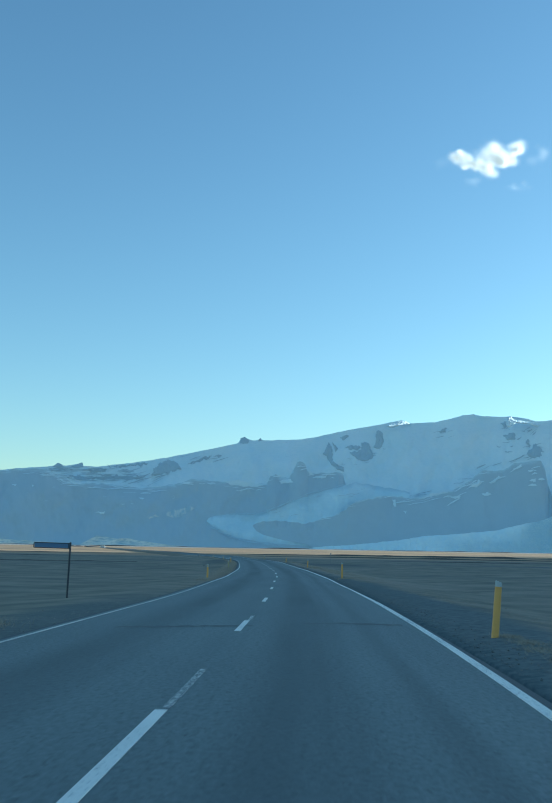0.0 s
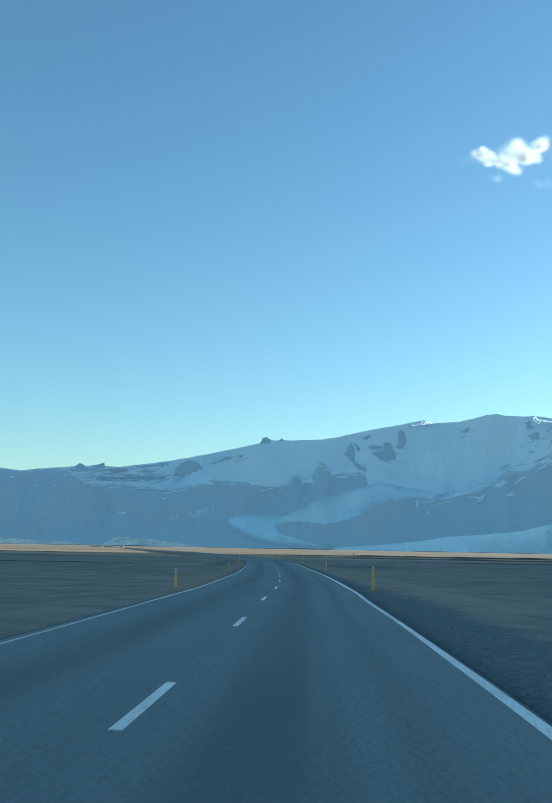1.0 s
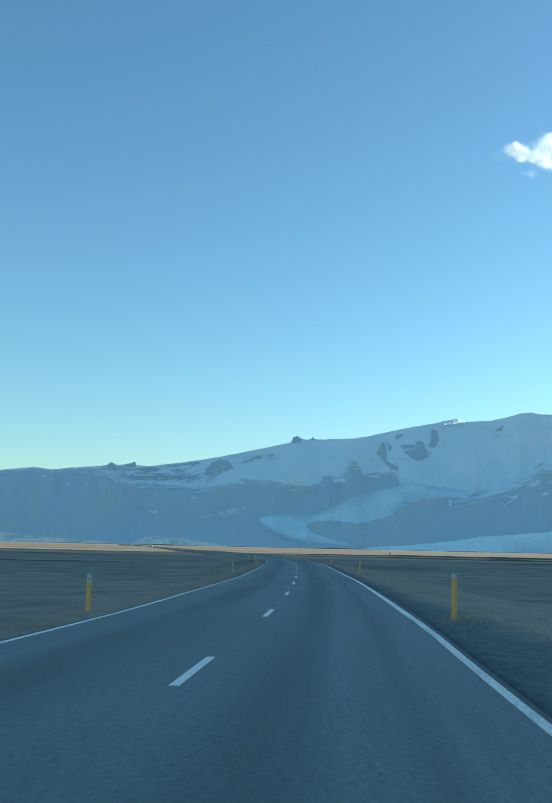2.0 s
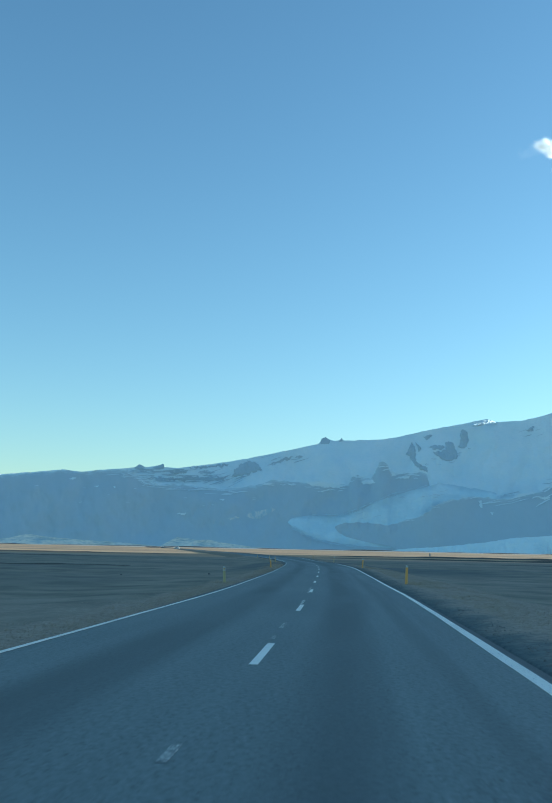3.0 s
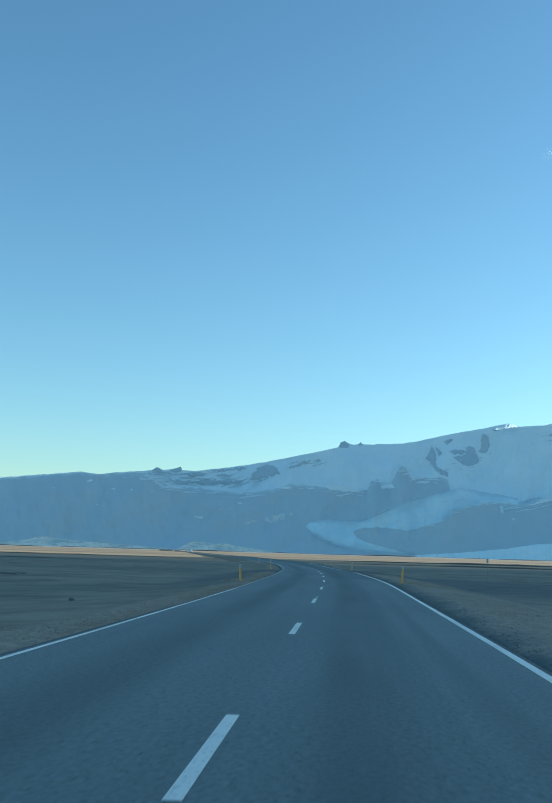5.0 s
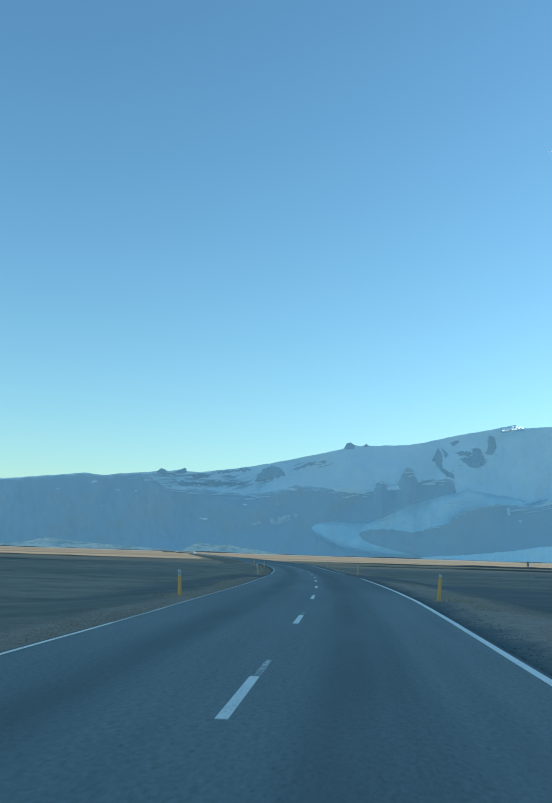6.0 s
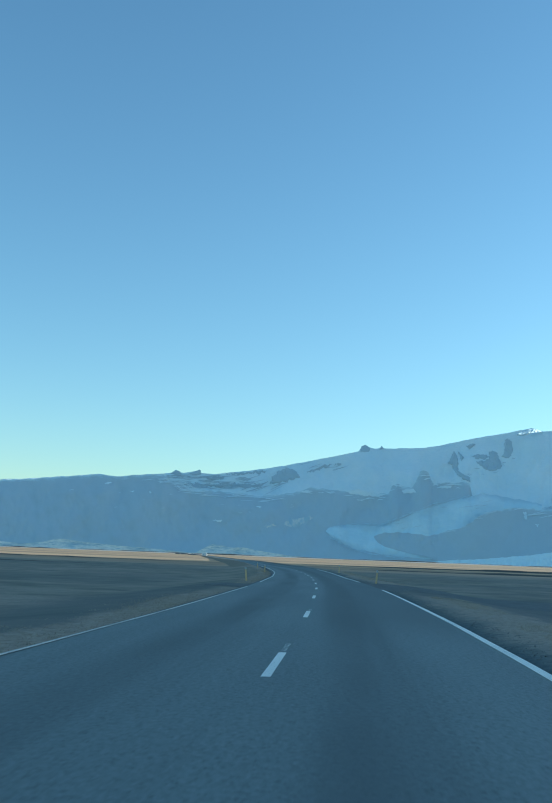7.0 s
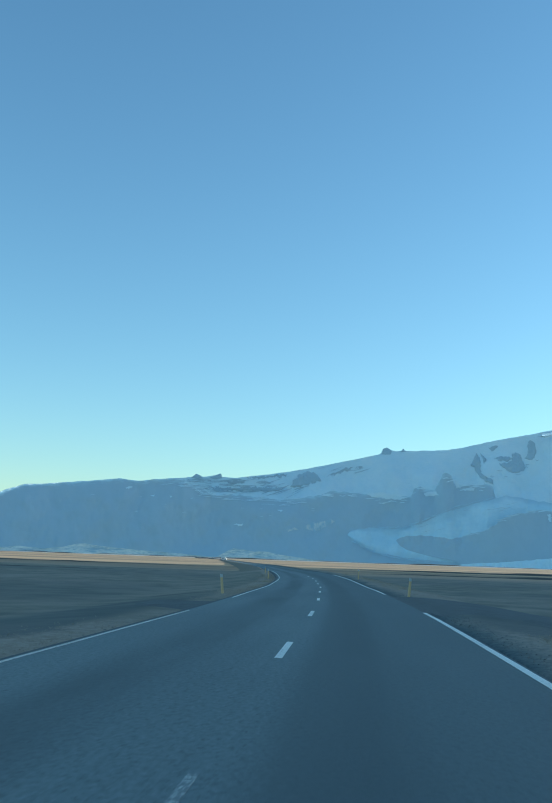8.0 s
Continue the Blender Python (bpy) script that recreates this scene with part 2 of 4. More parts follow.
def plain_material(name, col, rough=0.6, spec=0.4, vary=0.25, scale=8.0):
    m = Nodes(name, rough, spec)
    n = m.noise(scale, None, 4, 0.65)
    dark = tuple(c * (1 - vary) for c in col)
    m.bump(n, 0.15, 0.01)
    return m.colour(m.mix(n, dark, col))


ASPHALT, PAINT, GROUND, GRAVEL = asphalt_material(), paint_material(), ground_material(), gravel_material()
CHIPPED = paint_material("chipped_white_road_paint", 0.345)
OLD_PAINT = paint_material("almost_worn_off_road_paint", 0.48)
GRIMY = paint_material("grimy_white_road_paint", 0.33, 0.72)
# bluish tones put the mountain's shade and haze into the snow colour
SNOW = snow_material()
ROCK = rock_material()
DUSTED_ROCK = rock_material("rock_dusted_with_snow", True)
GLACIER = snow_material("blue_glacier_ice", (0.70, 0.88, 0.97), (0.84, 0.96, 0.99), 0.045, 0.0, 0.38)
TONGUE_ICE = snow_material("pale_glacier_ice", (0.62, 0.80, 0.90), (0.77, 0.91, 0.97), 0.03, 0.5)
SUN_PATCH = sun_patch_material()
HILL = hill_material()
STRAW = straw_material()
CLOUD = cloud_material()


# ---- mesh helpers ----
def mesh_object(name, verts, faces, material, parent=None, uvs=None, smooth=False):
    me = bpy.data.meshes.new(name)
    me.from_pydata([tuple(v) for v in verts], [], faces)
    if uvs is not None:
        layer = me.uv_layers.new(name="along")
        for loop in me.loops:
            layer.data[loop.index].uv = uvs[loop.vertex_index]
    if smooth:
        me.polygons.foreach_set("use_smooth", [True] * len(me.polygons))
    me.materials.append(material)
    me.update()
    ob = new(name, me)
    ob.parent = parent
    return ob


def part(name, bm, material, parent, label=""):
    """One bmesh as one mesh object under a thing or part."""
    me = bpy.data.meshes.new(name)
    bm.to_mesh(me)
    bm.free()
    me.materials.append(material)
    ob = new(name, me)
    ob.parent = parent
    return tagged(ob, label)


def grid_faces(rows, cols):
    return [(r * cols + c, r * cols + c + 1, (r + 1) * cols + c + 1, (r + 1) * cols + c) for r in range(rows - 1) for c in range(cols - 1)]


# ---- the road's line ----
# (y, x) of the centre line, which bends gently to the left, and (y, z) of its dips
LINE = [(-400, -66.0), (-160, -16.5), (-80, -7.0), (-30, -3.1), (0, -1.39), (10, -0.91), (20.6, -0.54), (32, -0.22), (45, -0.03), (56, 0.07), (66, 0.27), (78, 0.23), (91, 0.04), (103, -0.22),
        (115, -0.62), (127, -0.97), (139, -1.37), (151, -1.80), (163, -2.32), (175, -3.00), (187, -3.85), (199, -4.73), (209, -5.58), (222, -6.85), (235, -8.10), (246, -9.42), (258, -10.83), (270, -12.4), (288, -15.2), (308, -18.5), (330, -22.3), (420, -39.0), (480, -51.5), (700, -98.0), (850, -131.0), (1300, -231.0), (1900, -366.0)]
DIPS = [(-400, 0.0), (15, 0.0), (40, -0.12), (65, -0.20), (90, -0.21), (115, -0.18), (140, -0.11), (165, 0.01), (190, 0.08), (215, 0.10), (240, 0.08), (255, 0.11), (270, 0.20), (288, 0.30), (308, 0.39), (330, 0.46)]


def softened(points, y0, y1, reach):
    """Broken lines turned into a smooth table, one value for each metre."""
    ys = np.arange(y0 - reach, y1 + reach + 1.0)
    a = np.array(points, float)
    raw = np.interp(ys, a[:, 0], a[:, 1])
    k = np.hanning(2 * reach + 1)
    return ys[reach:-reach], np.convolve(raw, k / k.sum(), mode="valid")


LINE_Y, LINE_X = softened(LINE, -380, 1880, 7)
DIP_Y, DIP_Z = softened(DIPS, -380, 400, 12)


def centre(y):
    return float(np.interp(y, LINE_Y, LINE_X))


def rise(y):
    """The plain's climb towards the mountains."""
    return 0.0066 * (math.sqrt((y - 330) ** 2 + 80 ** 2) + y - 330) / 2


def road_z(y):
    t = min(max((y - 325) / 70, 0), 1)
    return float(np.interp(y, DIP_Y, DIP_Z)) * (1 - t) + t * (rise(y) + float(np.interp(y, (325, 420, 500, 700, 1200), (0.15, 0.12, 0.08, -0.3, -0.56))))


def tilt(y):
    """How far the right lane climbs outwards in the bend, metres for each metre."""
    return 0.042 * min(max((y - 240) / 45, 0), 1)


def on_road(y, off, z=0.0):
    """The place off metres to the right of the centre line beside y."""
    g = centre(y + 1) - centre(y - 1)
    n = Vector((2, -g, 0)).normalized()
    return Vector((centre(y) + off * n.x, y + off * n.y, road_z(y) + z + tilt(y) * (min(max(off, 0), 5.2) + 0.8 * min(max(off - 2, 0), 1.8)) - 0.034 * min(max(off - 2, 0), 1.8) - 0.016 * min(max(-off - 2, 0), 1.8)))  # the lanes fall off towards their edges


def ground_z(x, y):
    """Height of the plain: a low bank beside the road, then open ground that climbs to the mountains."""
    off = abs(x - centre(y))
    t = min(max((off - 5.2) / 5.5, 0), 1)
    t = t * t * (3 - 2 * t)
    under = 0.26 if off < 3.9 else 0.13 + 0.04 * (x < centre(y))
    near = road_z(y) - (under if y < 330 or off < 3.9 else 0.03) if y < 1880 else rise(y) - 0.6
    if x > centre(y) and off > 3.95:
        near += 0.10 * min((off - 3.95) / 0.7, 1)
    if x > centre(y):
        near += tilt(y) * (min(off, 5.2) + 0.8 * min(max(off - 2, 0), 1.8))
    z = near * (1 - t) + (rise(y) - 0.62) * t
    if off > 4.6:
        k = min((off - 4.6) / 18, 1)
        z += k * (0.45 * float(np.interp(y, (280, 380), (1, 0.3))) * noise.noise((x * 0.012, y * 0.03, 0)) + 0.10 * noise.noise((x * 0.06, y * 0.12, 3))) + min(off - 4.6, 1) * 0.05 * noise.noise((x * 0.9, y * 0.9, 5))
    return z


# ---- ground ----
def build_ground():
    ys = [-6000, -3000, -1800, -1000, -600] + [-400 + 20 * i for i in range(18)] + [-40 + 1.5 * i for i in range(240)] + [320 + 6 * i for i in range(30)]
    ys += [500 + 25 * i for i in range(56)] + [1900 + 120 * i for i in range(22)] + [5000, 6500, 9000]
    offs = [0, 2, 3.88, 3.98, 4.4, 4.8, 5.2, 5.7, 6.3, 7, 7.7, 8.5, 9.3, 10.5, 12, 13.5, 15, 17, 19, 22, 25, 28, 32, 36, 41, 47, 54, 63, 74, 88, 105, 126, 150, 180, 220, 280, 360, 480, 640, 850, 1150, 1600, 2300, 3500, 5000, 8000]
    offs = [-o for o in offs[:0:-1]] + offs
    verts, uvs = [], []
    for y in ys:
        for o in offs:
            x = centre(y) + o
            verts.append((x, y, ground_z(x, y)))
            uvs.append((o, y))
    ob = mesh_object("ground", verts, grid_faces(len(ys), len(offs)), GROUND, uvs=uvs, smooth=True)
    return tagged(ob, "flat plain of dark sand and dry golden grass", "ground", kind="structure")


build_ground()


def strip(name, y0, y1, profile, material, parent=None, step=2.0):
    """A ribbon along the road with the cross profile [(offset, z), ...] from y0 to y1."""
    n = max(2, int((y1 - y0) / step) + 1)
    verts, uvs = [], []
    for y in np.linspace(y0, y1, n):
        for o, z in profile:
            verts.append(on_road(float(y), o, z))
            uvs.append((o, float(y)))
    return mesh_object(name, verts, grid_faces(n, len(profile)), material, parent, uvs)


road = tagged(strip("road", -300, 1800, [(-3.92, -0.22), (-3.78, -0.03), (-3.5, -0.005), (-2, 0), (0, 0), (2, 0), (3.6, -0.005), (3.82, -0.03), (3.95, -0.22)], ASPHALT), "two-lane worn grey asphalt road with white markings", "road", kind="structure")
def line_profile(mid, wide):
    return [(mid - wide / 2, -0.006), (mid - wide / 2 + 0.004, 0.005), (mid + wide / 2 - 0.004, 0.005), (mid + wide / 2, -0.006)]


# the edge lines wander a little and were painted twice in places: y, offset, width
LEFT_LINE = [(-300, 3.46, 0.055), (15, 3.46, 0.055), (26, 3.40, 0.05), (37, 3.35, 0.052), (50, 3.42, 0.065), (68, 3.55, 0.08), (78, 3.62, 0.085), (88, 3.59, 0.08), (98, 3.48, 0.075), (109, 3.44, 0.066), (125, 3.50, 0.066), (141, 3.57, 0.06), (152, 3.61, 0.055), (162, 3.65, 0.05), (172, 3.60, 0.05), (183, 3.53, 0.055), (205, 3.48, 0.06), (900, 3.46, 0.066)]
RIGHT_LINE = [(-300, 3.55, 0.14), (8, 3.56, 0.14), (18, 3.62, 0.14), (29, 3.65, 0.16), (36, 3.65, 0.15), (44, 3.66, 0.12), (52, 3.62, 0.13), (62, 3.60, 0.15), (70, 3.51, 0.19), (80, 3.50, 0.20), (90, 3.55, 0.16), (100, 3.58, 0.15), (130, 3.60, 0.14), (150, 3.62, 0.14), (163, 3.68, 0.16), (183, 3.64, 0.14), (240, 3.58, 0.12), (900, 3.58, 0.12)]


def wandering_line(y0, y1, places, material, side):
    n = int((y1 - y0) / 2) + 1
    ys, offs, widths = np.array(places).T
    verts, uvs = [], []
    for y in np.linspace(y0, y1, n):
        ragged = 0.012 * noise.noise((float(y) * 0.6, 3.0, 0.0))
        for o, z in line_profile(side * float(np.interp(y, ys, offs)) + ragged, float(np.interp(y, ys, widths))):
            verts.append(on_road(float(y), o, z))
            uvs.append((o, float(y)))
    return mesh_object("edge_line", verts, grid_faces(n, 4), material, road, uvs)


# the edge lines stop where a track joins on each side
for a, b, paint in ((-300, 52.0, GRIMY), (52.0, 148.0, PAINT), (148.0, 198.3, GRIMY), (209.8, 335, PAINT)):
    wandering_line(a, b, LEFT_LINE, paint, -1)
for a, b, paint in ((-300, 76.0, CHIPPED), (76.0, 203.0, PAINT), (224.0, 292, PAINT)):
    wandering_line(a, b, RIGHT_LINE, paint, 1)
for i in range(-3, 24):
    y0 = 5.75 + 11.96 * i
    strip("centre_dash", y0 - (1.1 if i == 0 else 0.0), y0 + 3.0, line_profile(0, 0.12), PAINT, road, 1.0)
# remains of an older centre line: from, to, offset
for y0, y1, off in ((8.85, 11.8, 0.03), (20.8, 22.4, 0.04), (71.7, 72.3, -0.02), (81.3, 81.9, -0.05), (83.7, 85.2, -0.06), (92.6, 95.2, -0.04), (101.0, 107.3, -0.08), (140.4, 142.1, 0.02), (152.5, 153.8, 0.02), (164.4, 165.8, 0.0), (176.4, 177.3, 0.03)):
    strip("worn_dash", y0, y1, line_profile(off, 0.085), OLD_PAINT, road, 1.0)


def seam(points, wide, seed):
    """A sealed crack that wanders across the road between (offset, y) points."""
    pick = random.Random(seed)
    line = []
    for (o0, y0), (o1, y1) in zip(points, points[1:]):
        for k in range(12):
            line.append((o0 + (o1 - o0) * k / 12, y0 + (y1 - y0) * k / 12 + pick.uniform(-0.07, 0.07)))
    verts, uvs = [], []
    for o, y in line:
        w = wide * pick.uniform(0.25, 1.0)
        for side in (-0.5, 0.5):
            verts.append(on_road(y + side * w, o, 0.004))
            uvs.append((o, y))
    return mesh_object("sealed_crack", verts, [(2 * i, 2 * i + 2, 2 * i + 3, 2 * i + 1) for i in range(len(line) - 1)], TAR, road, uvs)


TAR = plain_material("dark_tar", (0.085, 0.102, 0.105), 0.6, 0.4, 0.3, 3.0)
seam([(-2.3, 18.2), (-1.4, 18.5), (-0.6, 18.9), (0.3, 19.2)], 0.5, 1)
seam([(1.2, 20.0), (2.3, 20.5), (3.4, 20.9)], 0.55, 2)


# tracks that join the road on both sides
def track(name, y0, y1, far0, far1, side, label, material, flares=(2.0, 2.0)):
    """A side track from the road's edge between y0 and y1, flared where it joins, out to the (x, y) places far0 and far1."""
    rows, cols = 56, 10
    verts, uvs = [], []
    for j in range(rows):
        t = (j / (rows - 1)) ** 1.8
        wide = (1 - t) ** 9
        for i in range(cols):
            k = i / (cols - 1)
            near, far = y0 - flares[0] * wide, y1 + flares[1] * wide
            a = on_road(near + (far - near) * k, side * 3.6)
            b = Vector(far0).lerp(Vector(far1), k)
            p = a.lerp(Vector((b.x, b.y, 0)), t)
            join = min(t * 14, 1)
            z = (road_z(p.y) - 0.062) * (1 - join) + (ground_z(p.x, p.y) + 0.07) * join
            if j > 1:
                z = max(z, ground_z(p.x, p.y) + 0.03) if 0 < i < cols - 1 else ground_z(p.x, p.y) - 0.03
            verts.append((p.x, p.y, z))
            uvs.append((k * (y1 - y0), t * 60))
    faces = grid_faces(rows, cols) if side < 0 else [f[::-1] for f in grid_faces(rows, cols)]
    return tagged(mesh_object(name, verts, faces, material, uvs=uvs), label, "side road", kind="structure")


track("side_road", 203.5, 219.5, (110, 147), (110, 153), 1, "dark gravel side road that joins the road", GRAVEL, (2.0, 3.0))
track("side_road", 200.5, 207.5, (-11.5, 203.5), (-11.5, 207.0), -1, "narrow gravel track that joins the road", GRAVEL)


# ---- mountains ----
def edge(points):
    """An outline over the bearing, in radians and slopes, from (bearing, height angle) in degrees seen from the road."""
    pairs = sorted(points)
    a, e = np.radians([p[0] for p in pairs]), np.tan(np.radians([p[1] for p in pairs]))
    return lambda x: float(np.interp(x, a, e))


EYE = PATH[0][3]


class Slope:
    """A mountainside between two outlines, leaning back from r_low to r_high metres away, with ridges and gullies."""

    def __init__(self, low, high, r_low, r_high, rough=0.0012, relief=60.0, seed=0, grain=38.0, under=None, base=None, hug=None):
        self.low, self.high, self.r_low, self.r_high = low, high, r_low, r_high
        self.rough, self.relief, self.seed, self.grain, self.under, self.base, self.hug = rough, relief, seed, grain, under, base or low, hug

    def away(self, a, e):
        """How far the surface is at a bearing and slope."""
        if self.under:  # it lies on another slope
            v = (e - self.low(a)) / max(self.high(a) - self.low(a), 1e-5)
            proud = 6.0 * min(max(7 * min(v, 1 - v), 0), 1)
            return self.under.away(min(a, radians(4.15)), e) + 1.0 - proud + 120.0 * min(max((a - radians(4.4)) / radians(1.6), 0), 1)
        lo, hi = self.base(a), self.high(a)
        v = min(max((e - lo) / max(hi - lo, 1e-5), 0), 1)
        gully = noise.fractal((a * self.grain, e * self.grain * 0.6, self.seed + 7), 0.9, 2.0, 6)
        deep = min((self.r_high(a) if callable(self.r_high) else self.r_high) - self.r_low, 0.9 * (hi - lo) * self.r_low)
        own = self.r_low + deep * v ** 0.9 + self.relief * min(1, 4 * v) * min(1, 4 * (1 - v) + 0.15) * gully
        if self.hug:  # lies close on another slope where the bearing is small
            other, a0, a1 = self.hug
            k = min(max((a - a0) / (a1 - a0), 0), 1)
            own = own * k + (other.away(min(a, radians(4.15)), e) - 6.0) * (1 - k)
        return own

    def build(self, name, a0, a1, material, cols=420, rows=46, foot=60.0):
        verts, uvs = [], []
        for j in range(-1, rows):
            v = max(j, 0) / (rows - 1)
            for i in range(cols):
                a = a0 + (a1 - a0) * i / (cols - 1)
                lo, hi = self.low(a), self.high(a)
                hi = max(hi + self.rough * noise.fractal((a * 110, self.seed, 0), 0.9, 2.0, 5), lo + 1e-5)
                e = lo + (hi - lo) * v
                r = self.away(a, e)
                z = EYE + e * r - (foot if j < 0 else 0)
                verts.append((r * math.sin(a), r * math.cos(a), z))
                uvs.append((a, v))
        return mesh_object(name, verts, grid_faces(rows + 1, cols), material, uvs=uvs, smooth=True)


def inside(x, y, poly):
    hit = False
    for (x0, y0), (x1, y1) in zip(poly, poly[1:] + poly[:1]):
        if (y0 > y) != (y1 > y) and x < (x1 - x0) * (y - y0) / (y1 - y0) + x0:
            hit = not hit
    return hit


def crag(name, outline, slope, material, proud=6.0, ragged=0.06, step=0.035, ribs=0.0):
    """An uneven body of rock (or snow) that stands out of a slope inside an outline of (bearing, height angle) in degrees; ribs turns its face to the right."""
    a0, a1 = min(p[0] for p in outline), max(p[0] for p in outline)
    e0, e1 = min(p[1] for p in outline), max(p[1] for p in outline)
    nx, ny = int((a1 - a0 + 0.3) / step) + 2, int((e1 - e0 + 0.3) / step) + 2
    index, verts, faces = {}, [], []

    def corner(i, j):
        if (i, j) not in index:
            a, e = a0 - 0.15 + i * step, e0 - 0.15 + j * step
            wob = noise.noise_vector((a * 5, e * 5, 2.0)) * ragged
            deep = 0
            for s in (1, 2, 3):
                deep += all(inside(a + wob.x + dx * s * step, e + wob.y + dy * s * step, outline) for dx, dy in ((1, 0), (-1, 0), (0, 1), (0, -1)))
            ra, re = radians(a), math.tan(radians(e))
            r = slope.away(ra, re) - proud * (deep / 3) * (0.6 + 0.9 * abs(noise.fractal((a * 4, e * 4, 1), 0.8, 2, 4))) - 1.5
            if ribs:
                r -= ribs * radians(a1 + 0.15 - a) * r
            index[i, j] = len(verts)
            verts.append((r * math.sin(ra), r * math.cos(ra), EYE + re * r))
        return index[i, j]

    for i in range(nx):
        for j in range(ny):
            a, e = a0 - 0.15 + (i + 0.5) * step, e0 - 0.15 + (j + 0.5) * step
            wob = noise.noise_vector((a * 5, e * 5, 2.0)) * ragged + noise.noise_vector((a * 17, e * 17, 4.0)) * ragged * 0.5
            if inside(a + wob.x, e + wob.y, outline):
                faces.append((corner(i, j), corner(i + 1, j), corner(i + 1, j + 1), corner(i, j + 1)))
    if not faces:
        return None
    return mesh_object(name, verts, faces, material, smooth=True)


SKYLINE = [(-33.58, 1.89), (-29.14, 2.53), (-26.26, 2.82), (-23.95, 3.47), (-23.52, 3.7), (-22.52, 4.04), (-21.62, 4.09), (-20.77, 4.2), (-19.01, 4.4), (-17.91, 4.54), (-17.33, 4.63), (-16.89, 4.56), (-16.2, 4.53), (-14.77, 4.72), (-13.55, 4.83), (-13.2, 4.9), (-12.94, 5.03), (-12.55, 4.91), (-11.99, 5.01), (-11.58, 5.11), (-11.46, 4.95), (-10.65, 4.93), (-9.45, 5.1), (-7.76, 5.36), (-6.12, 5.69), (-4.87, 5.97), (-3.36, 6.31), (-2.25, 6.58), (-2.13, 6.83), (-1.88, 6.93), (-1.63, 6.81), (-1.38, 6.76), (-1.04, 6.79), (-0.95, 6.89), (-0.79, 6.77), (1.61, 6.87), (2.54, 7.04), (3.78, 7.33), (5.02, 7.58), (6.2, 7.77), (6.88, 7.93), (7.59, 8.05), (8.26, 7.87), (9.63, 7.95), (10.54, 8.13), (11.3, 8.33), (11.9, 8.39), (12.5, 8.26), (13.69, 8.21), (14.13, 8.23), (15.01, 8.07)]
SKYLINE += [(15.44, 7.91), (16.4, 7.95), (19.86, 8.12), (25.22, 8.25), (32.43, 7.84)]
FOOT = [(-35.46, -0.05), (-15.92, -0.06), (0.14, -0.04), (16.17, -0.06), (34.03, -0.06)]
A0, A1 = radians(-36), radians(33)
foot_edge = edge(FOOT)
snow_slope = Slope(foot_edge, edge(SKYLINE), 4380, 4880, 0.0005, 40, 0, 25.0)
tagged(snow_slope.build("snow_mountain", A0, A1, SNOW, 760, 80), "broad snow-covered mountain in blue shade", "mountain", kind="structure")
DARK_LEFT = [(-35.62, 1.43), (-29.14, 2.48), (-26.26, 2.74), (-23.94, 3.39), (-22.51, 3.95), (-20.77, 4.13), (-19.0, 4.34), (-17.33, 4.54), (-16.6, 4.51), (-16.2, 4.49), (-14.77, 4.66), (-13.6, 4.71), (-13.3, 4.51), (-12.31, 4.15), (-11.84, 3.81), (-11.29, 3.95), (-10.3, 3.95), (-9.15, 3.83), (-7.85, 3.74), (-6.85, 3.89), (-5.7, 4.1), (-5.12, 4.33), (-4.08, 4.32), (-2.62, 4.17), (-1.14, 4.11), (-0.47, 4.17), (-0.3, 4.62), (0.04, 4.75), (0.34, 4.58), (0.86, 4.56), (1.08, 5.0), (1.3, 5.48), (1.52, 5.56), (1.82, 5.36), (1.97, 4.94), (2.34, 4.8), (2.79, 4.95), (3.23, 4.84), (3.81, 4.97), (4.13, 4.8), (4.2, 4.5), (4.24, 4.25), (4.32, 4.1), (4.42, 3.9), (4.6, 2.55), (8.3, 1.0)]
left_slope = Slope(foot_edge, edge(DARK_LEFT), 4130, 4390, 0.0013, 40, 3, 20.0)
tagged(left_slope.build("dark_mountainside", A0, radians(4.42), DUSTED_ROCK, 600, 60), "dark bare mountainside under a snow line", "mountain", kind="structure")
TONGUE = [(-4.04, 1.91), (-3.89, 2.1), (-3.56, 2.2), (-2.79, 2.33), (-1.1, 2.33), (0.09, 2.66), (0.73, 3.01), (1.53, 3.39), (3.01, 3.87), (4.33, 4.16), (4.73, 4.29), (5.65, 4.21), (7.78, 3.86), (8.08, 3.74)]
TONGUE_LOW = [(-4.04, 1.84), (-3.79, 1.60), (-3.3, 1.36), (-2.94, 1.14), (-2.15, 0.88), (-0.88, 0.65), (1.17, 0.47), (2.0, 0.44), (2.6, 0.9), (3.0, 1.5), (3.4, 1.9), (4.2, 2.35), (8.07, 3.1)]
tongue_slope = Slope(edge(TONGUE_LOW), edge(TONGUE), 4085, 4180, 0.0012, 8, 5, under=left_slope)
tagged(tongue_slope.build("glacier_tongue", radians(TONGUE[0][0]), radians(TONGUE[-1][0]), TONGUE_ICE, 200, 36, 0), "pale glacier tongue winding down between dark slopes", "glacier", kind="structure")
DARK_RIGHT = [(-1.27, 1.66), (-0.94, 1.88), (0.1, 1.99), (0.97, 1.91), (1.83, 1.83), (2.75, 2.09), (3.66, 2.35), (4.18, 2.63), (4.73, 3.1), (5.19, 3.26), (6.66, 3.55), (7.39, 3.49), (8.69, 3.41), (9.41, 3.63), (10.55, 3.88), (11.12, 4.15), (11.76, 4.64), (12.42, 5.12), (13.09, 5.03), (13.54, 5.09), (14.1, 5.44), (15.01, 5.62), (15.7, 5.64), (15.92, 5.25), (16.07, 4.27), (16.38, 3.24), (16.87, 2.51), (17.69, 1.79)]
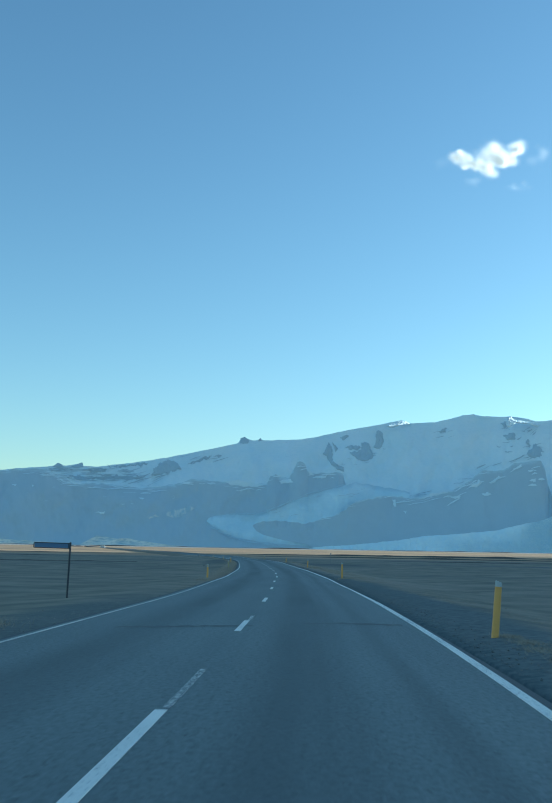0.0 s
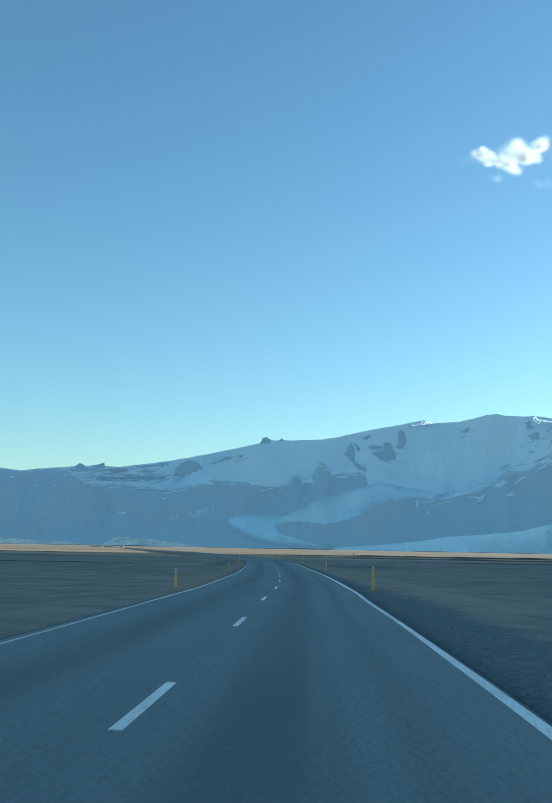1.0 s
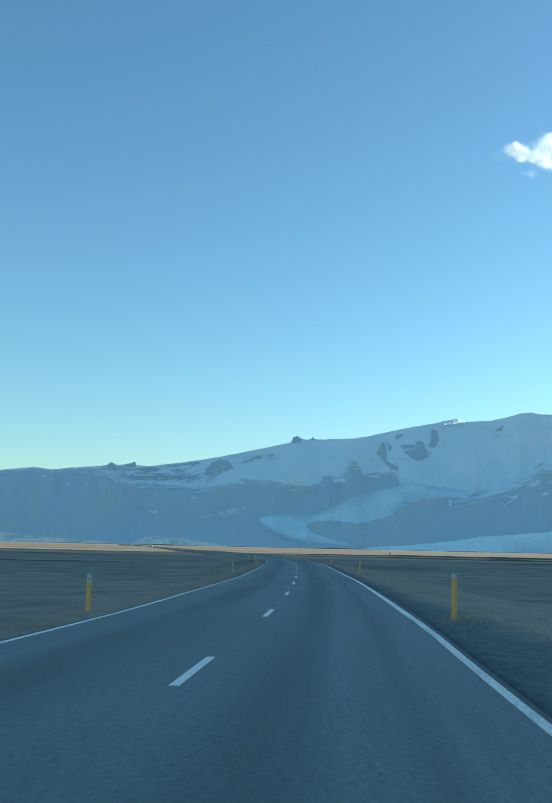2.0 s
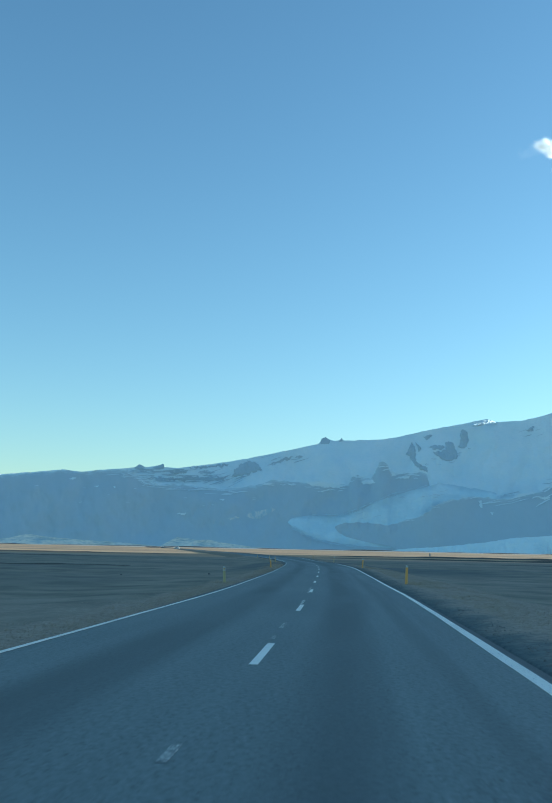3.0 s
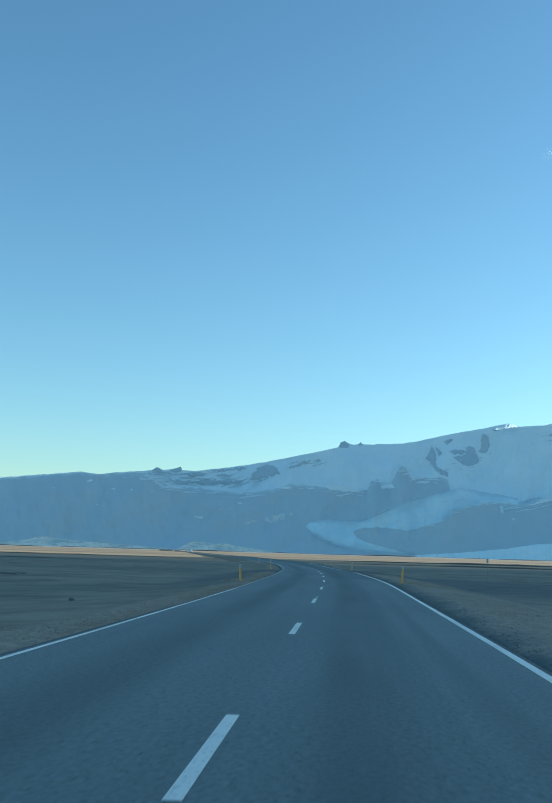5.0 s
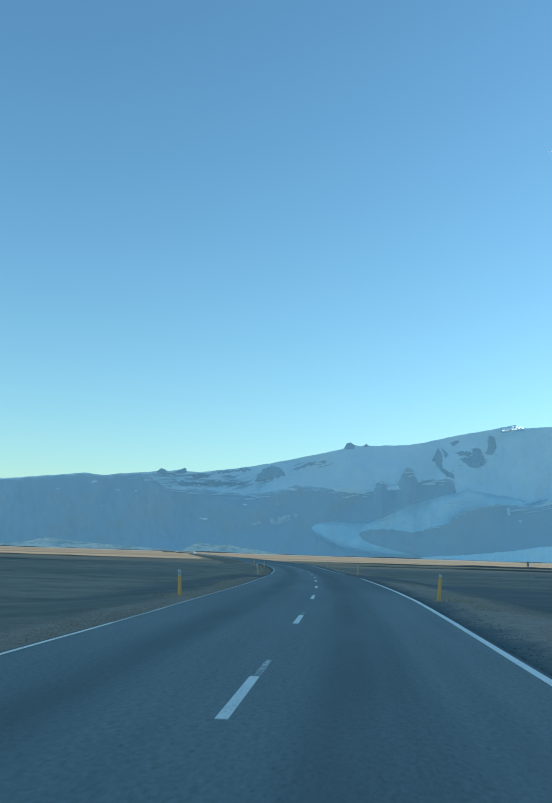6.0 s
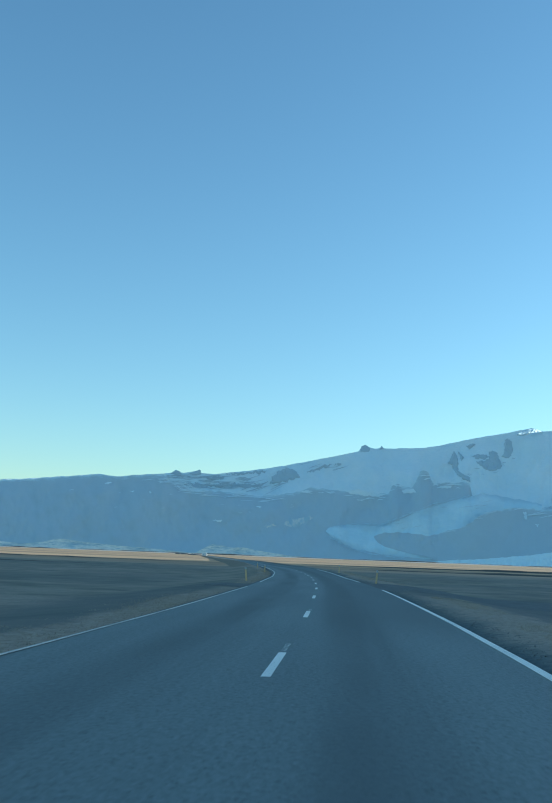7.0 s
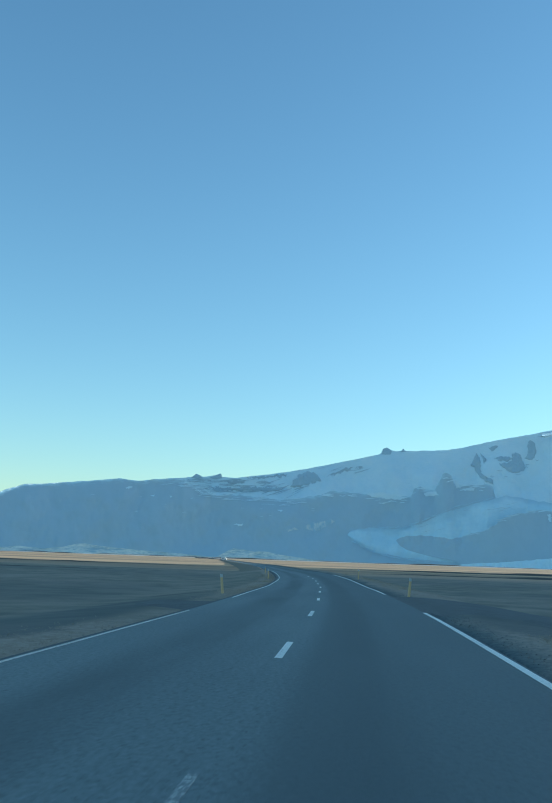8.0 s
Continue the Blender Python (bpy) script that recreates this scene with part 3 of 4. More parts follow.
DARK_RIGHT_LOW = [(-1.27, 1.60), (-1.05, 1.34), (-0.66, 1.12), (0.0, 0.95), (0.63, 0.81), (1.4, 0.68), (2.0, 0.57), (2.3, 0.40), (2.6, -0.05), (16.17, -0.06), (34.03, -0.06)]
right_slope = Slope(edge(DARK_RIGHT_LOW), edge(DARK_RIGHT), 4112, lambda a: 4200 + 190 * min(max((math.degrees(a) - 4) / 4, 0), 1), 0.0012, 14, 9, 20.0, base=foot_edge, hug=(left_slope, radians(2.4), radians(4.4)))
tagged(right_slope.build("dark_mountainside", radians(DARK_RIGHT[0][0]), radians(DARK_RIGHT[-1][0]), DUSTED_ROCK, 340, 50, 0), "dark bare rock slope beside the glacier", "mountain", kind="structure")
LOBE = [(2.06, 0.38), (3.04, 0.49), (4.5, 0.6), (5.96, 0.75), (7.38, 0.92), (8.82, 1.18), (11.09, 1.36), (13.06, 1.57), (14.43, 1.91), (15.81, 2.21), (16.24, 2.42), (19.67, 3.1), (27.49, 4.02), (34.34, 4.13)]
lobe_slope = Slope(foot_edge, edge(LOBE), 3985, 4080, 0.0006, 6, 12, 200)
tagged(lobe_slope.build("glacier_lobe", radians(LOBE[0][0]), A1, GLACIER, 700, 44), "broad pale blue glacier front on the plain", "glacier", kind="structure")

CRAGS = [
    [(-7.45, 4.51), (-7.05, 5.2), (-6.48, 5.49), (-6.02, 5.35), (-5.6, 4.96), (-6.24, 4.73), (-7.15, 4.49)],
    [(3.2, 6.74), (3.4, 6.45), (3.46, 6.03), (3.49, 5.59), (3.82, 5.33), (4.14, 5.24), (4.17, 4.95), (3.82, 5.06), (3.45, 5.31), (3.2, 5.62), (3.05, 5.9), (2.9, 6.03), (3.05, 6.37)],
    [(4.23, 6.41), (4.55, 6.55), (5.02, 6.52), (5.19, 6.39), (4.92, 6.27), (4.48, 6.3)],
    [(5.21, 6.68), (5.46, 6.77), (5.69, 6.63), (5.8, 6.25), (5.95, 5.88), (5.79, 5.72), (5.21, 5.56), (4.96, 5.75), (4.55, 5.97), (4.49, 6.15), (4.87, 6.18), (5.22, 6.29)],
    [(6.09, 7.35), (6.28, 7.48), (6.45, 7.29), (6.55, 6.84), (6.44, 6.47), (6.15, 6.34), (5.88, 6.42), (6.07, 6.64), (6.1, 7.06)],
    [(3.92, 7.0), (4.14, 7.14), (4.42, 7.15), (4.35, 6.98), (4.05, 6.83)],
    [(9.78, 7.37), (10.3, 7.64), (10.17, 7.28)],
    [(13.41, 7.76), (13.8, 7.97), (13.73, 7.61)],
    [(13.61, 7.13), (14.2, 7.33), (14.31, 6.82), (13.84, 6.83)],
    [(14.92, 6.93), (15.09, 6.75), (15.11, 6.45), (14.91, 6.57)],
    [(14.93, 6.09), (15.44, 6.66), (15.83, 6.2), (15.65, 5.76), (15.04, 5.86)],
    [(-5.55, 5.15), (-4.73, 5.45), (-4.21, 5.74), (-3.81, 5.78), (-4.14, 5.58), (-4.88, 5.32)],
    [(-3.81, 5.75), (-3.28, 5.82), (-3.34, 5.69)],
    [(-2.19, 6.55), (-2.13, 6.86), (-1.88, 6.96), (-1.6, 6.78), (-1.69, 6.56)],
    [(-1.1, 6.7), (-0.95, 6.92), (-0.79, 6.74)],
    [(-13.23, 4.84), (-13.09, 4.97), (-12.94, 5.08), (-12.76, 5.01), (-12.58, 4.87), (-12.9, 4.76)],
    [(-12.2, 4.88), (-11.85, 5.01), (-11.58, 5.16), (-11.49, 5.09), (-11.45, 4.88), (-11.83, 4.8)],
    [(-11.24, 4.73), (-10.04, 4.8), (-10.18, 4.65), (-11.08, 4.59)],
    [(-10.2, 4.95), (-8.85, 5.11), (-7.64, 5.27), (-7.69, 5.12), (-9.14, 4.95)],
    [(-12.41, 4.36), (-11.22, 4.34), (-9.87, 4.29), (-10.01, 4.17), (-11.8, 4.2)],
    [(-10.78, 4.51), (-9.12, 4.41), (-7.76, 4.42), (-8.2, 4.22), (-9.87, 4.32)],
    [(3.42, 6.73), (3.55, 6.69), (3.77, 6.38), (3.68, 6.13), (3.55, 6.36)],
]
for n, outline in enumerate(CRAGS):
    low, fine = n in (13, 14, 15, 16), n in (1, 2, 3, 4, 5, 21)
    ob = crag("rock_outcrop", outline, snow_slope, ROCK, 3.0 if low else 6.0, 0.015 if low else 0.07 if fine else 0.12, 0.02 if low or fine else 0.03)
    if ob:
        tagged(ob, "dark crag that stands out of the snow", "rock", "crags in the snowfield")
CAPS = [[(6.63, 7.65), (6.88, 7.84), (7.18, 7.9), (7.43, 7.99), (7.8, 8.02), (8.11, 7.9), (8.23, 7.74), (7.74, 7.81), (7.37, 7.68), (7.0, 7.59)], [(13.77, 7.73), (13.86, 8.18), (14.04, 8.26), (14.24, 8.05), (14.71, 7.95), (15.29, 7.88), (15.76, 7.72), (15.58, 7.58), (15.0, 7.74), (14.36, 7.84), (13.94, 7.54)]]
for outline in CAPS:
    ob = crag("snow_ridge", outline, snow_slope, SNOW, 12.0, 0.03, 0.02, 1.0)
    if ob:
        tagged(ob, "sunlit white snow cap on the summit ridge", "snow", "summit snow caps")
SNOW_ON_DARK = [
    (left_slope, [(-3.0, 4.26), (-2.23, 4.33), (-1.45, 4.2), (-0.67, 4.06), (-1.14, 3.96), (-2.68, 4.05)]),
    (left_slope, [(0.25, 4.38), (0.96, 4.48), (1.09, 4.27), (0.41, 4.2)]),
    (left_slope, [(-2.37, 3.75), (-1.9, 3.76), (-1.99, 3.66)]),
    (left_slope, [(1.98, 5.0), (2.12, 5.02), (2.3, 4.74), (2.1, 4.7)]),
    (left_slope, [(2.41, 4.66), (3.18, 4.73), (3.03, 4.55), (2.57, 4.54)]),
    (right_slope, [(12.27, 3.68), (12.66, 3.8), (12.86, 3.68), (12.42, 3.56)]),
    (right_slope, [(12.73, 4.34), (13.32, 4.76), (13.41, 4.67), (12.93, 4.28)]),
    (right_slope, [(11.54, 4.1), (12.14, 4.52), (12.43, 4.43), (11.98, 4.07)]),
    (right_slope, [(10.34, 3.49), (11.09, 3.58), (10.94, 3.4)]),
    (right_slope, [(7.08, 3.31), (7.23, 3.34), (7.29, 2.88), (7.14, 2.94)]),
    (right_slope, [(7.69, 2.62), (7.87, 2.65), (7.84, 2.5)]),
    (right_slope, [(8.69, 3.38), (9.44, 3.72), (10.49, 3.85), (9.59, 3.57)]),
    (left_slope, [(-17.01, 4.11), (-16.52, 4.16), (-16.71, 4.04)]),
    (left_slope, [(-14.4, 3.76), (-14.26, 3.76), (-14.31, 3.61)]),
    (left_slope, [(-15.49, 3.71), (-15.23, 3.75), (-15.28, 3.63)]),
    (left_slope, [(-8.16, 3.16), (-7.8, 3.17), (-7.91, 3.04)]),
    (left_slope, [(-10.67, 2.25), (-10.08, 2.29), (-10.13, 2.14)]),
]
for slope, outline in SNOW_ON_DARK:
    ob = crag("snow_patch", outline, slope, SNOW, 4.0, 0.05)
    if ob:
        tagged(ob, "small patch of old snow on dark rock", "snow", "snow patches on the mountainsides")
def streaks(name, slope, material, label, seed, areas, line=None, lift=5.0):
    """Countless thin drifts or ledges on a slope. An area: bearings, heights (above line where one is given), count, length, thickness, and tilt from-to."""
    pick = random.Random(seed)
    verts, faces = [], []
    for a0, a1, e0, e1, count, long, thick, tilt0, tilt1 in areas:
        for _ in range(count):
            a, e, tilt = pick.uniform(a0, a1), pick.uniform(e0, e1), pick.uniform(tilt0, tilt1)
            if line:
                e += math.degrees(math.atan(line(radians(a))))
            half, t, bow = long * pick.uniform(0.25, 0.75), thick * pick.uniform(0.3, 1.0), pick.uniform(-0.05, 0.05)
            n = len(verts)
            for k in range(11):
                s = k / 5 - 1
                b, mid = a + s * half, e + s * half * tilt + bow * s * s + 0.02 * noise.noise((a * 9 + s * 3, e * 9, seed))
                w = t * math.sqrt(max(0, 1 - s * s)) * (0.5 + 0.9 * abs(noise.noise((a * 5 + s * 2.5, e * 7, seed + 3))))
                for h in (mid - w / 2, mid + w / 2):
                    ra, re = radians(b), math.tan(radians(h))
                    d = slope.away(ra, re) - lift
                    verts.append((d * math.sin(ra), d * math.cos(ra), EYE + re * d))
            faces += [(n + 2 * k, n + 2 * k + 2, n + 2 * k + 3, n + 2 * k + 1) for k in range(10)]
    return tagged(mesh_object(name, verts, faces, material, smooth=True), label, name.split("_")[0], kind="stuff")


left_line, right_line = edge(DARK_LEFT), edge(DARK_RIGHT)
streaks("snow_streaks", left_slope, SNOW, "thin streaks of old snow on the dark slope", 41,
        [(-13.6, -6.2, -0.35, 0.02, 40, 0.8, 0.06, -0.05, 0.15), (-5.4, 3.6, -0.35, 0.0, 40, 0.5, 0.08, -0.1, 0.3)], left_line)
streaks("snow_streaks", left_slope, SNOW, "slanting snow drifts under the far crest", 42,
        [(-14.6, -13.2, 4.35, 4.62, 9, 0.7, 0.07, 0.0, 0.25), (-12.9, -12.0, 3.95, 4.3, 7, 0.8, 0.07, -0.6, -0.4), (-19, -6, 2.6, 3.7, 14, 0.2, 0.05, -0.1, 0.2)])
streaks("rock_streaks", snow_slope, ROCK, "thin bare rock ledges in the snowfield", 43,
        [(-13.3, -8.6, 4.1, 4.85, 55, 1.0, 0.075, -0.02, 0.16), (-8.8, -6.6, 4.1, 4.8, 16, 0.9, 0.08, 0.2, 0.55), (-5.6, -3.3, 5.2, 5.8, 7, 0.7, 0.05, 0.2, 0.4),
         (3.5, 4.3, 5.0, 5.5, 5, 0.16, 0.05, -0.8, -0.3), (4.3, 6.6, 5.4, 6.5, 10, 0.25, 0.05, -0.2, 0.2), (9.6, 10.6, 7.0, 7.6, 6, 0.4, 0.06, 0.1, 0.5),
         (13.2, 15.8, 5.9, 7.9, 18, 0.35, 0.10, -0.4, 0.9)])
streaks("snow_streaks", right_slope, SNOW, "streaks of snow along the rock slope's crest", 44,
        [(7.0, 12.4, -0.30, -0.02, 16, 0.9, 0.07, 0.1, 0.35), (10.6, 14.6, -0.75, -0.05, 13, 0.6, 0.14, 0.3, 0.75), (15.1, 15.8, -1.8, -0.3, 8, 0.4, 0.2, -0.2, 0.3),
         (3.0, 7.0, -0.06, 0.03, 9, 0.5, 0.06, 0.1, 0.3)], right_line)
streaks("rock_streaks", snow_slope, ROCK, "dark ledges in the snow above the rock slope", 45,
        [(7.0, 12.0, 0.06, 0.30, 12, 0.8, 0.05, 0.05, 0.3), (12.0, 15.6, 0.1, 0.4, 10, 0.6, 0.08, 0.1, 0.5)], right_line)
streaks("rock_streaks", tongue_slope, ROCK, "faint moraine streaks on the glacier tongue", 47,
        [(2.5, 6.5, 3.2, 3.95, 7, 0.6, 0.03, 0.05, 0.25), (-1.5, 2.0, 2.1, 2.5, 4, 0.7, 0.025, 0.1, 0.3)])
# patches of sun on the dark slope, drawn as paler ground
SUN_PATCHES = [
    [(-6.6, 2.2), (-6.2, 2.48), (-5.6, 2.55), (-5.0, 2.72), (-4.75, 2.58), (-5.3, 2.35), (-5.6, 2.1), (-6.2, 2.03)],
    [(-7.7, 2.02), (-7.2, 2.15), (-6.9, 2.1), (-7.3, 1.95)],
]
for outline in SUN_PATCHES:
    ob = crag("sun_patch", outline, left_slope, SUN_PATCH, 1.0, 0.07, 0.03)
    if ob:
        tagged(ob, "sunlit patch on the slope, painted as paler ground", "scree", "scree patches on the slope")
tongue_low = edge(TONGUE_LOW)
streaks("ice_streaks", left_slope, TONGUE_ICE, "thin drifts of ice along the glacier's rim", 49,
        [(-3.7, -2.4, -0.10, 0.03, 22, 0.35, 0.05, -0.45, -0.3), (-2.4, 0.6, -0.09, 0.03, 34, 0.5, 0.045, -0.25, -0.12)], tongue_low, 9.0)
tongue_top = edge(TONGUE)
streaks("ice_streaks", left_slope, TONGUE_ICE, "thin drifts of ice above the glacier's rim", 50,
        [(-3.4, -1.0, -0.03, 0.06, 18, 0.5, 0.04, 0.02, 0.12), (-0.8, 4.0, -0.03, 0.09, 34, 0.5, 0.05, 0.2, 0.5)], tongue_top, 9.0)


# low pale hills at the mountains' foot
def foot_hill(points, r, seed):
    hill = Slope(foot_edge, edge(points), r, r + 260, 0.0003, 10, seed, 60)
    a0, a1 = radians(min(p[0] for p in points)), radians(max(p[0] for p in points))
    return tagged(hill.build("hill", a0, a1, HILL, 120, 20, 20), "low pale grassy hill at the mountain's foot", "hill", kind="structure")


foot_hill([(-11.61, 0.26), (-11.18, 0.5), (-10.81, 0.72), (-10.46, 0.88), (-10.01, 0.85), (-9.32, 0.72), (-8.66, 0.76), (-7.76, 0.6), (-6.24, 0.42), (-4.72, 0.32)], 3500, 31)
foot_hill([(-24.77, 0.1), (-23.7, 0.42), (-22.4, 0.58), (-21.06, 0.48), (-20.0, 0.62), (-19.29, 0.80), (-18.85, 0.84), (-17.92, 0.72), (-16.99, 0.66), (-15.95, 0.58), (-14.21, 0.52), (-11.91, 0.37), (-11.17, 0.27)], 3560, 32)


# a ridge added beyond the right of the view, unseen, to keep the road in shade
def shading_hill(x0, x1, y0, y1, height, seed, end=14):
    rows, cols = 60, 24
    verts = []
    for j in range(rows):
        y = y0 + (y1 - y0) * j / (rows - 1)
        for i in range(cols):
            x = x0 + (x1 - x0) * i / (cols - 1)
            u = math.sin(math.pi * i / (cols - 1))
            w = min(1, 6 * j / (rows - 1), end * (1 - j / (rows - 1)))
            verts.append((x, y, -4 + height * u * w * (0.9 + 0.15 * noise.fractal((x * 0.004, y * 0.004, seed), 1, 2, 4))))
    return tagged(mesh_object("hill", verts, grid_faces(rows, cols), ROCK, smooth=True), "unseen rocky ridge added to shade the road", "hill", kind="structure")


shading_hill(400, 820, -3600, 955, 150, 1, 40)


# ---- cloud ----
def cloud(puffs, r, label):
    """A fair-weather cloud of countless small flecks gathered in puffs of (bearing, height angle, size) in degrees."""
    pick = random.Random(8)
    verts, faces = [], []
    for b, h, size, count in puffs:
        lobes = [(b + size * pick.gauss(0, 0.42), h + size * pick.gauss(0, 0.3), size * pick.uniform(0.35, 0.7)) for _ in range(9)]
        for _ in range(int(count * 6)):
            lb, lh, ls = pick.choice(lobes)
            a, e = radians(lb + ls * pick.gauss(0, 0.72)), radians(lh + ls * pick.gauss(0, 0.5))
            d = r + pick.gauss(0, r * radians(size) * 0.3)
            c = Vector((math.sin(a) * math.cos(e), math.cos(a) * math.cos(e), math.sin(e))) * d
            facing = (sun_way + c.normalized() + Vector([pick.gauss(0, 0.35) for _ in range(3)])).normalized()
            u = facing.orthogonal().normalized()
            w = facing.cross(u)
            k, n = pick.uniform(0.5, 0.95) * (1.0 if count > 400 else 0.38), len(verts)
            verts += [c + u * k, c + w * k, c - u * k, c - w * k]
            faces.append((n, n + 1, n + 2, n + 3))
    return tagged(mesh_object("cloud", verts, faces, CLOUD), label, "cloud", kind="stuff")


cloud([(11.2, 23.32, 0.42, 900), (11.75, 23.12, 0.42, 900), (12.3, 22.95, 0.42, 800), (13.05, 22.62, 0.42, 800), (13.45, 23.3, 0.62, 2300), (14.1, 23.05, 0.5, 1300), (14.79, 23.68, 0.4, 900), (10.35, 23.1, 0.45, 90), (12.17, 21.95, 0.4, 150), (14.6, 21.42, 0.3, 70), (15.1, 21.46, 0.3, 60), (15.9, 22.9, 0.5, 170), (16.45, 23.25, 0.4, 220)], 4600, "small white fair-weather cloud in blue sky")


# ---- low banks across the plain ----
def bank(x0, y0, x1, y1, high, wide, seed, material=None, label="long low bank of dark gravel across the plain"):
    """A long low bank of dark gravel and heather, uneven in height, that tapers at its ends."""
    n = 140
    verts = []
    for j in range(n):
        t = j / (n - 1)
        x, y = x0 + (x1 - x0) * t, y0 + (y1 - y0) * t + 0.9 * wide * noise.fractal((t * 9, seed, 0), 0.9, 2.0, 3)
        h = high * min(1, 8 * t, 8 * (1 - t)) * max(0.1, 0.75 + 0.9 * noise.fractal((t * 22, seed, 4), 0.9, 2.0, 4))
        for k, s in ((-1, -0.15), (-0.55, 0.45), (-0.2, 0.95), (0.2, 1.0), (0.6, 0.4), (1, -0.15)):
            verts.append((x, y + k * wide, ground_z(x, y + k * wide) + s * h))
    return tagged(mesh_object("low_bank", verts, grid_faces(n, 6), material or BANK, smooth=True), label, "bank", kind="structure")


BANK = plain_material("dark_gravel_and_heather", (0.13, 0.12, 0.10), 0.95, 0.1, 0.45, 0.8)
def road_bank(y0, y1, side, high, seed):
    """A low grassy bank that runs along the road's verge, added to hide the far road."""
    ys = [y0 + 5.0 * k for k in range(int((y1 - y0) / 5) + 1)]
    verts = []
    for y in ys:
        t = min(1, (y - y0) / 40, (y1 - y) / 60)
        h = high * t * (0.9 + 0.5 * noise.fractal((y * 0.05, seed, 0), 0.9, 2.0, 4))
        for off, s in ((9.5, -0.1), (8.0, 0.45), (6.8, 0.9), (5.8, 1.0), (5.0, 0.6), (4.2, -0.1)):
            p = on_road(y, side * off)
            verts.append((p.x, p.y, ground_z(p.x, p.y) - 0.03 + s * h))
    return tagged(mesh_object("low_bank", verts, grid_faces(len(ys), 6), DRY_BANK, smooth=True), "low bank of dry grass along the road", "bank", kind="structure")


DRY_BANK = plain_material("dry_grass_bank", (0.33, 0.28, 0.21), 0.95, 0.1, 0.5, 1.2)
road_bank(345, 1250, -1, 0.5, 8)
bank(-14, 428, 420, 436, 0.6, 6, 1)
bank(-40, 545, 520, 570, 0.9, 9, 2)
bank(30, 318, 260, 330, 0.3, 6, 5)
bank(-260, 330, -60, 345, 0.25, 6, 3)
bank(-420, 470, -75, 480, 0.22, 8, 4)
bank(-110, 184, -25, 176, 0.15, 1.4, 7)
# this bank is added to draw the dark line of mountain shade
bank(-1500, 2450, 1700, 2450, 3.0, 25, 6)
PALE_SAND = plain_material("pale_river_sand", (0.80, 0.74, 0.66), 0.95, 0.1, 0.3, 0.05)
bank(-1500, 2395, 1700, 2395, 1.3, 20, 11, PALE_SAND, "long pale sandbank along the plain's far edge")


# ---- delineator posts ----
YELLOW = plain_material("sun_faded_yellow_plastic", (0.86, 0.475, 0.135), 0.5, 0.4, 0.2)
AMBER = plain_material("amber_reflector", (0.62, 0.42, 0.14), 0.35, 0.5, 0.2)
GREY_TOP = plain_material("grey_post_top", (0.60, 0.61, 0.59), 0.5, 0.4, 0.2)


def post_ring(bm, z, half, deep, lean=0.0):
    """A flat rounded ring of the post's section, its top edge sloping by lean."""
    return [bm.verts.new((half * math.cos(t) * (1 if abs(math.cos(t)) < 0.9 else 0.98), deep * (abs(math.sin(t)) ** 0.6) * (1 if math.sin(t) >= 0 else -1), z + lean * math.cos(t))) for t in [2 * math.pi * k / 14 for k in range(14)]]


def loft(rings, bm):
    for a, b in zip(rings, rings[1:]):
        for k in range(len(a)):
            bm.faces.new((a[k], a[(k + 1) % len(a)], b[(k + 1) % len(a)], b[k]))
    bm.faces.new(rings[0][::-1])
    bm.faces.new(rings[-1])


def box(bm, x0, x1, y0, y1, z0, z1, soft=0.0):
    made = bmesh.ops.create_cube(bm, size=1, matrix=Matrix.Translation(((x0 + x1) / 2, (y0 + y1) / 2, (z0 + z1) / 2)) @ Matrix.Diagonal((x1 - x0, y1 - y0, z1 - z0, 1)))
    if soft:
        bmesh.ops.bevel(bm, geom=list({e for v in made["verts"] for e in v.link_edges}), offset=soft, segments=2, affect="EDGES")


def delineator(shell, label, cap_from, reflector):
    """A flat plastic marker post whose pale cap begins at the height cap_from; some carry a small reflector."""
    post = new("delineator_post")
    bm = bmesh.new()
    loft([post_ring(bm, -0.4, 0.072, 0.030), post_ring(bm, 0.1, 0.070, 0.028), post_ring(bm, 0.5, 0.067, 0.026), post_ring(bm, cap_from, 0.064, 0.028)], bm)
    part("body", bm, shell, post)
    bm = bmesh.new()
    loft([post_ring(bm, cap_from, 0.0645, 0.0285), post_ring(bm, 0.90, 0.064, 0.028), post_ring(bm, 0.945, 0.062, 0.026, -0.016), post_ring(bm, 0.955, 0.054, 0.019, -0.016)], bm)
    cap = part("cap", bm, GREY_TOP, post, "weathered grey post cap")
    if reflector:
        bm = bmesh.new()
        box(bm, -0.034, 0.034, -0.036, -0.026, 0.79, 0.87, 0.006)
        part("reflector", bm, AMBER, cap, "small amber reflector")
    return tagged(post, label, "marker post", "posts along the road")


# place, and lean towards +x in degrees
POSTS = [(4.06, 17.7, 5.0), (4.78, 67.0, 0.5), (4.10, 115.6, 2.5), (2.12, 164.5, 4.5), (-2.15, 220.5, 5.0), (-7.7, 269.0, 2.0),
         (-4.70, 68.8, 0.0), (-5.33, 115.1, -3.0), (-7.26, 163.7, -2.5), (-11.43, 218.7, -6.0), (-16.95, 269.0, -1.0), (-23.8, 310.0, -1.0), (-4.9, 20.0 - 48.0, 0.0)]
FADED = plain_material("faded_yellow_plastic", (0.54, 0.48, 0.26), 0.6, 0.3, 0.25)
first = delineator(YELLOW, "yellow plastic road marker post with grey cap", 0.86, False)
capped = delineator(YELLOW, "yellow road marker post with a tall white cap", 0.74, True)
bleached = delineator(FADED, "sun-bleached olive road marker post in dry grass", 0.74, True)
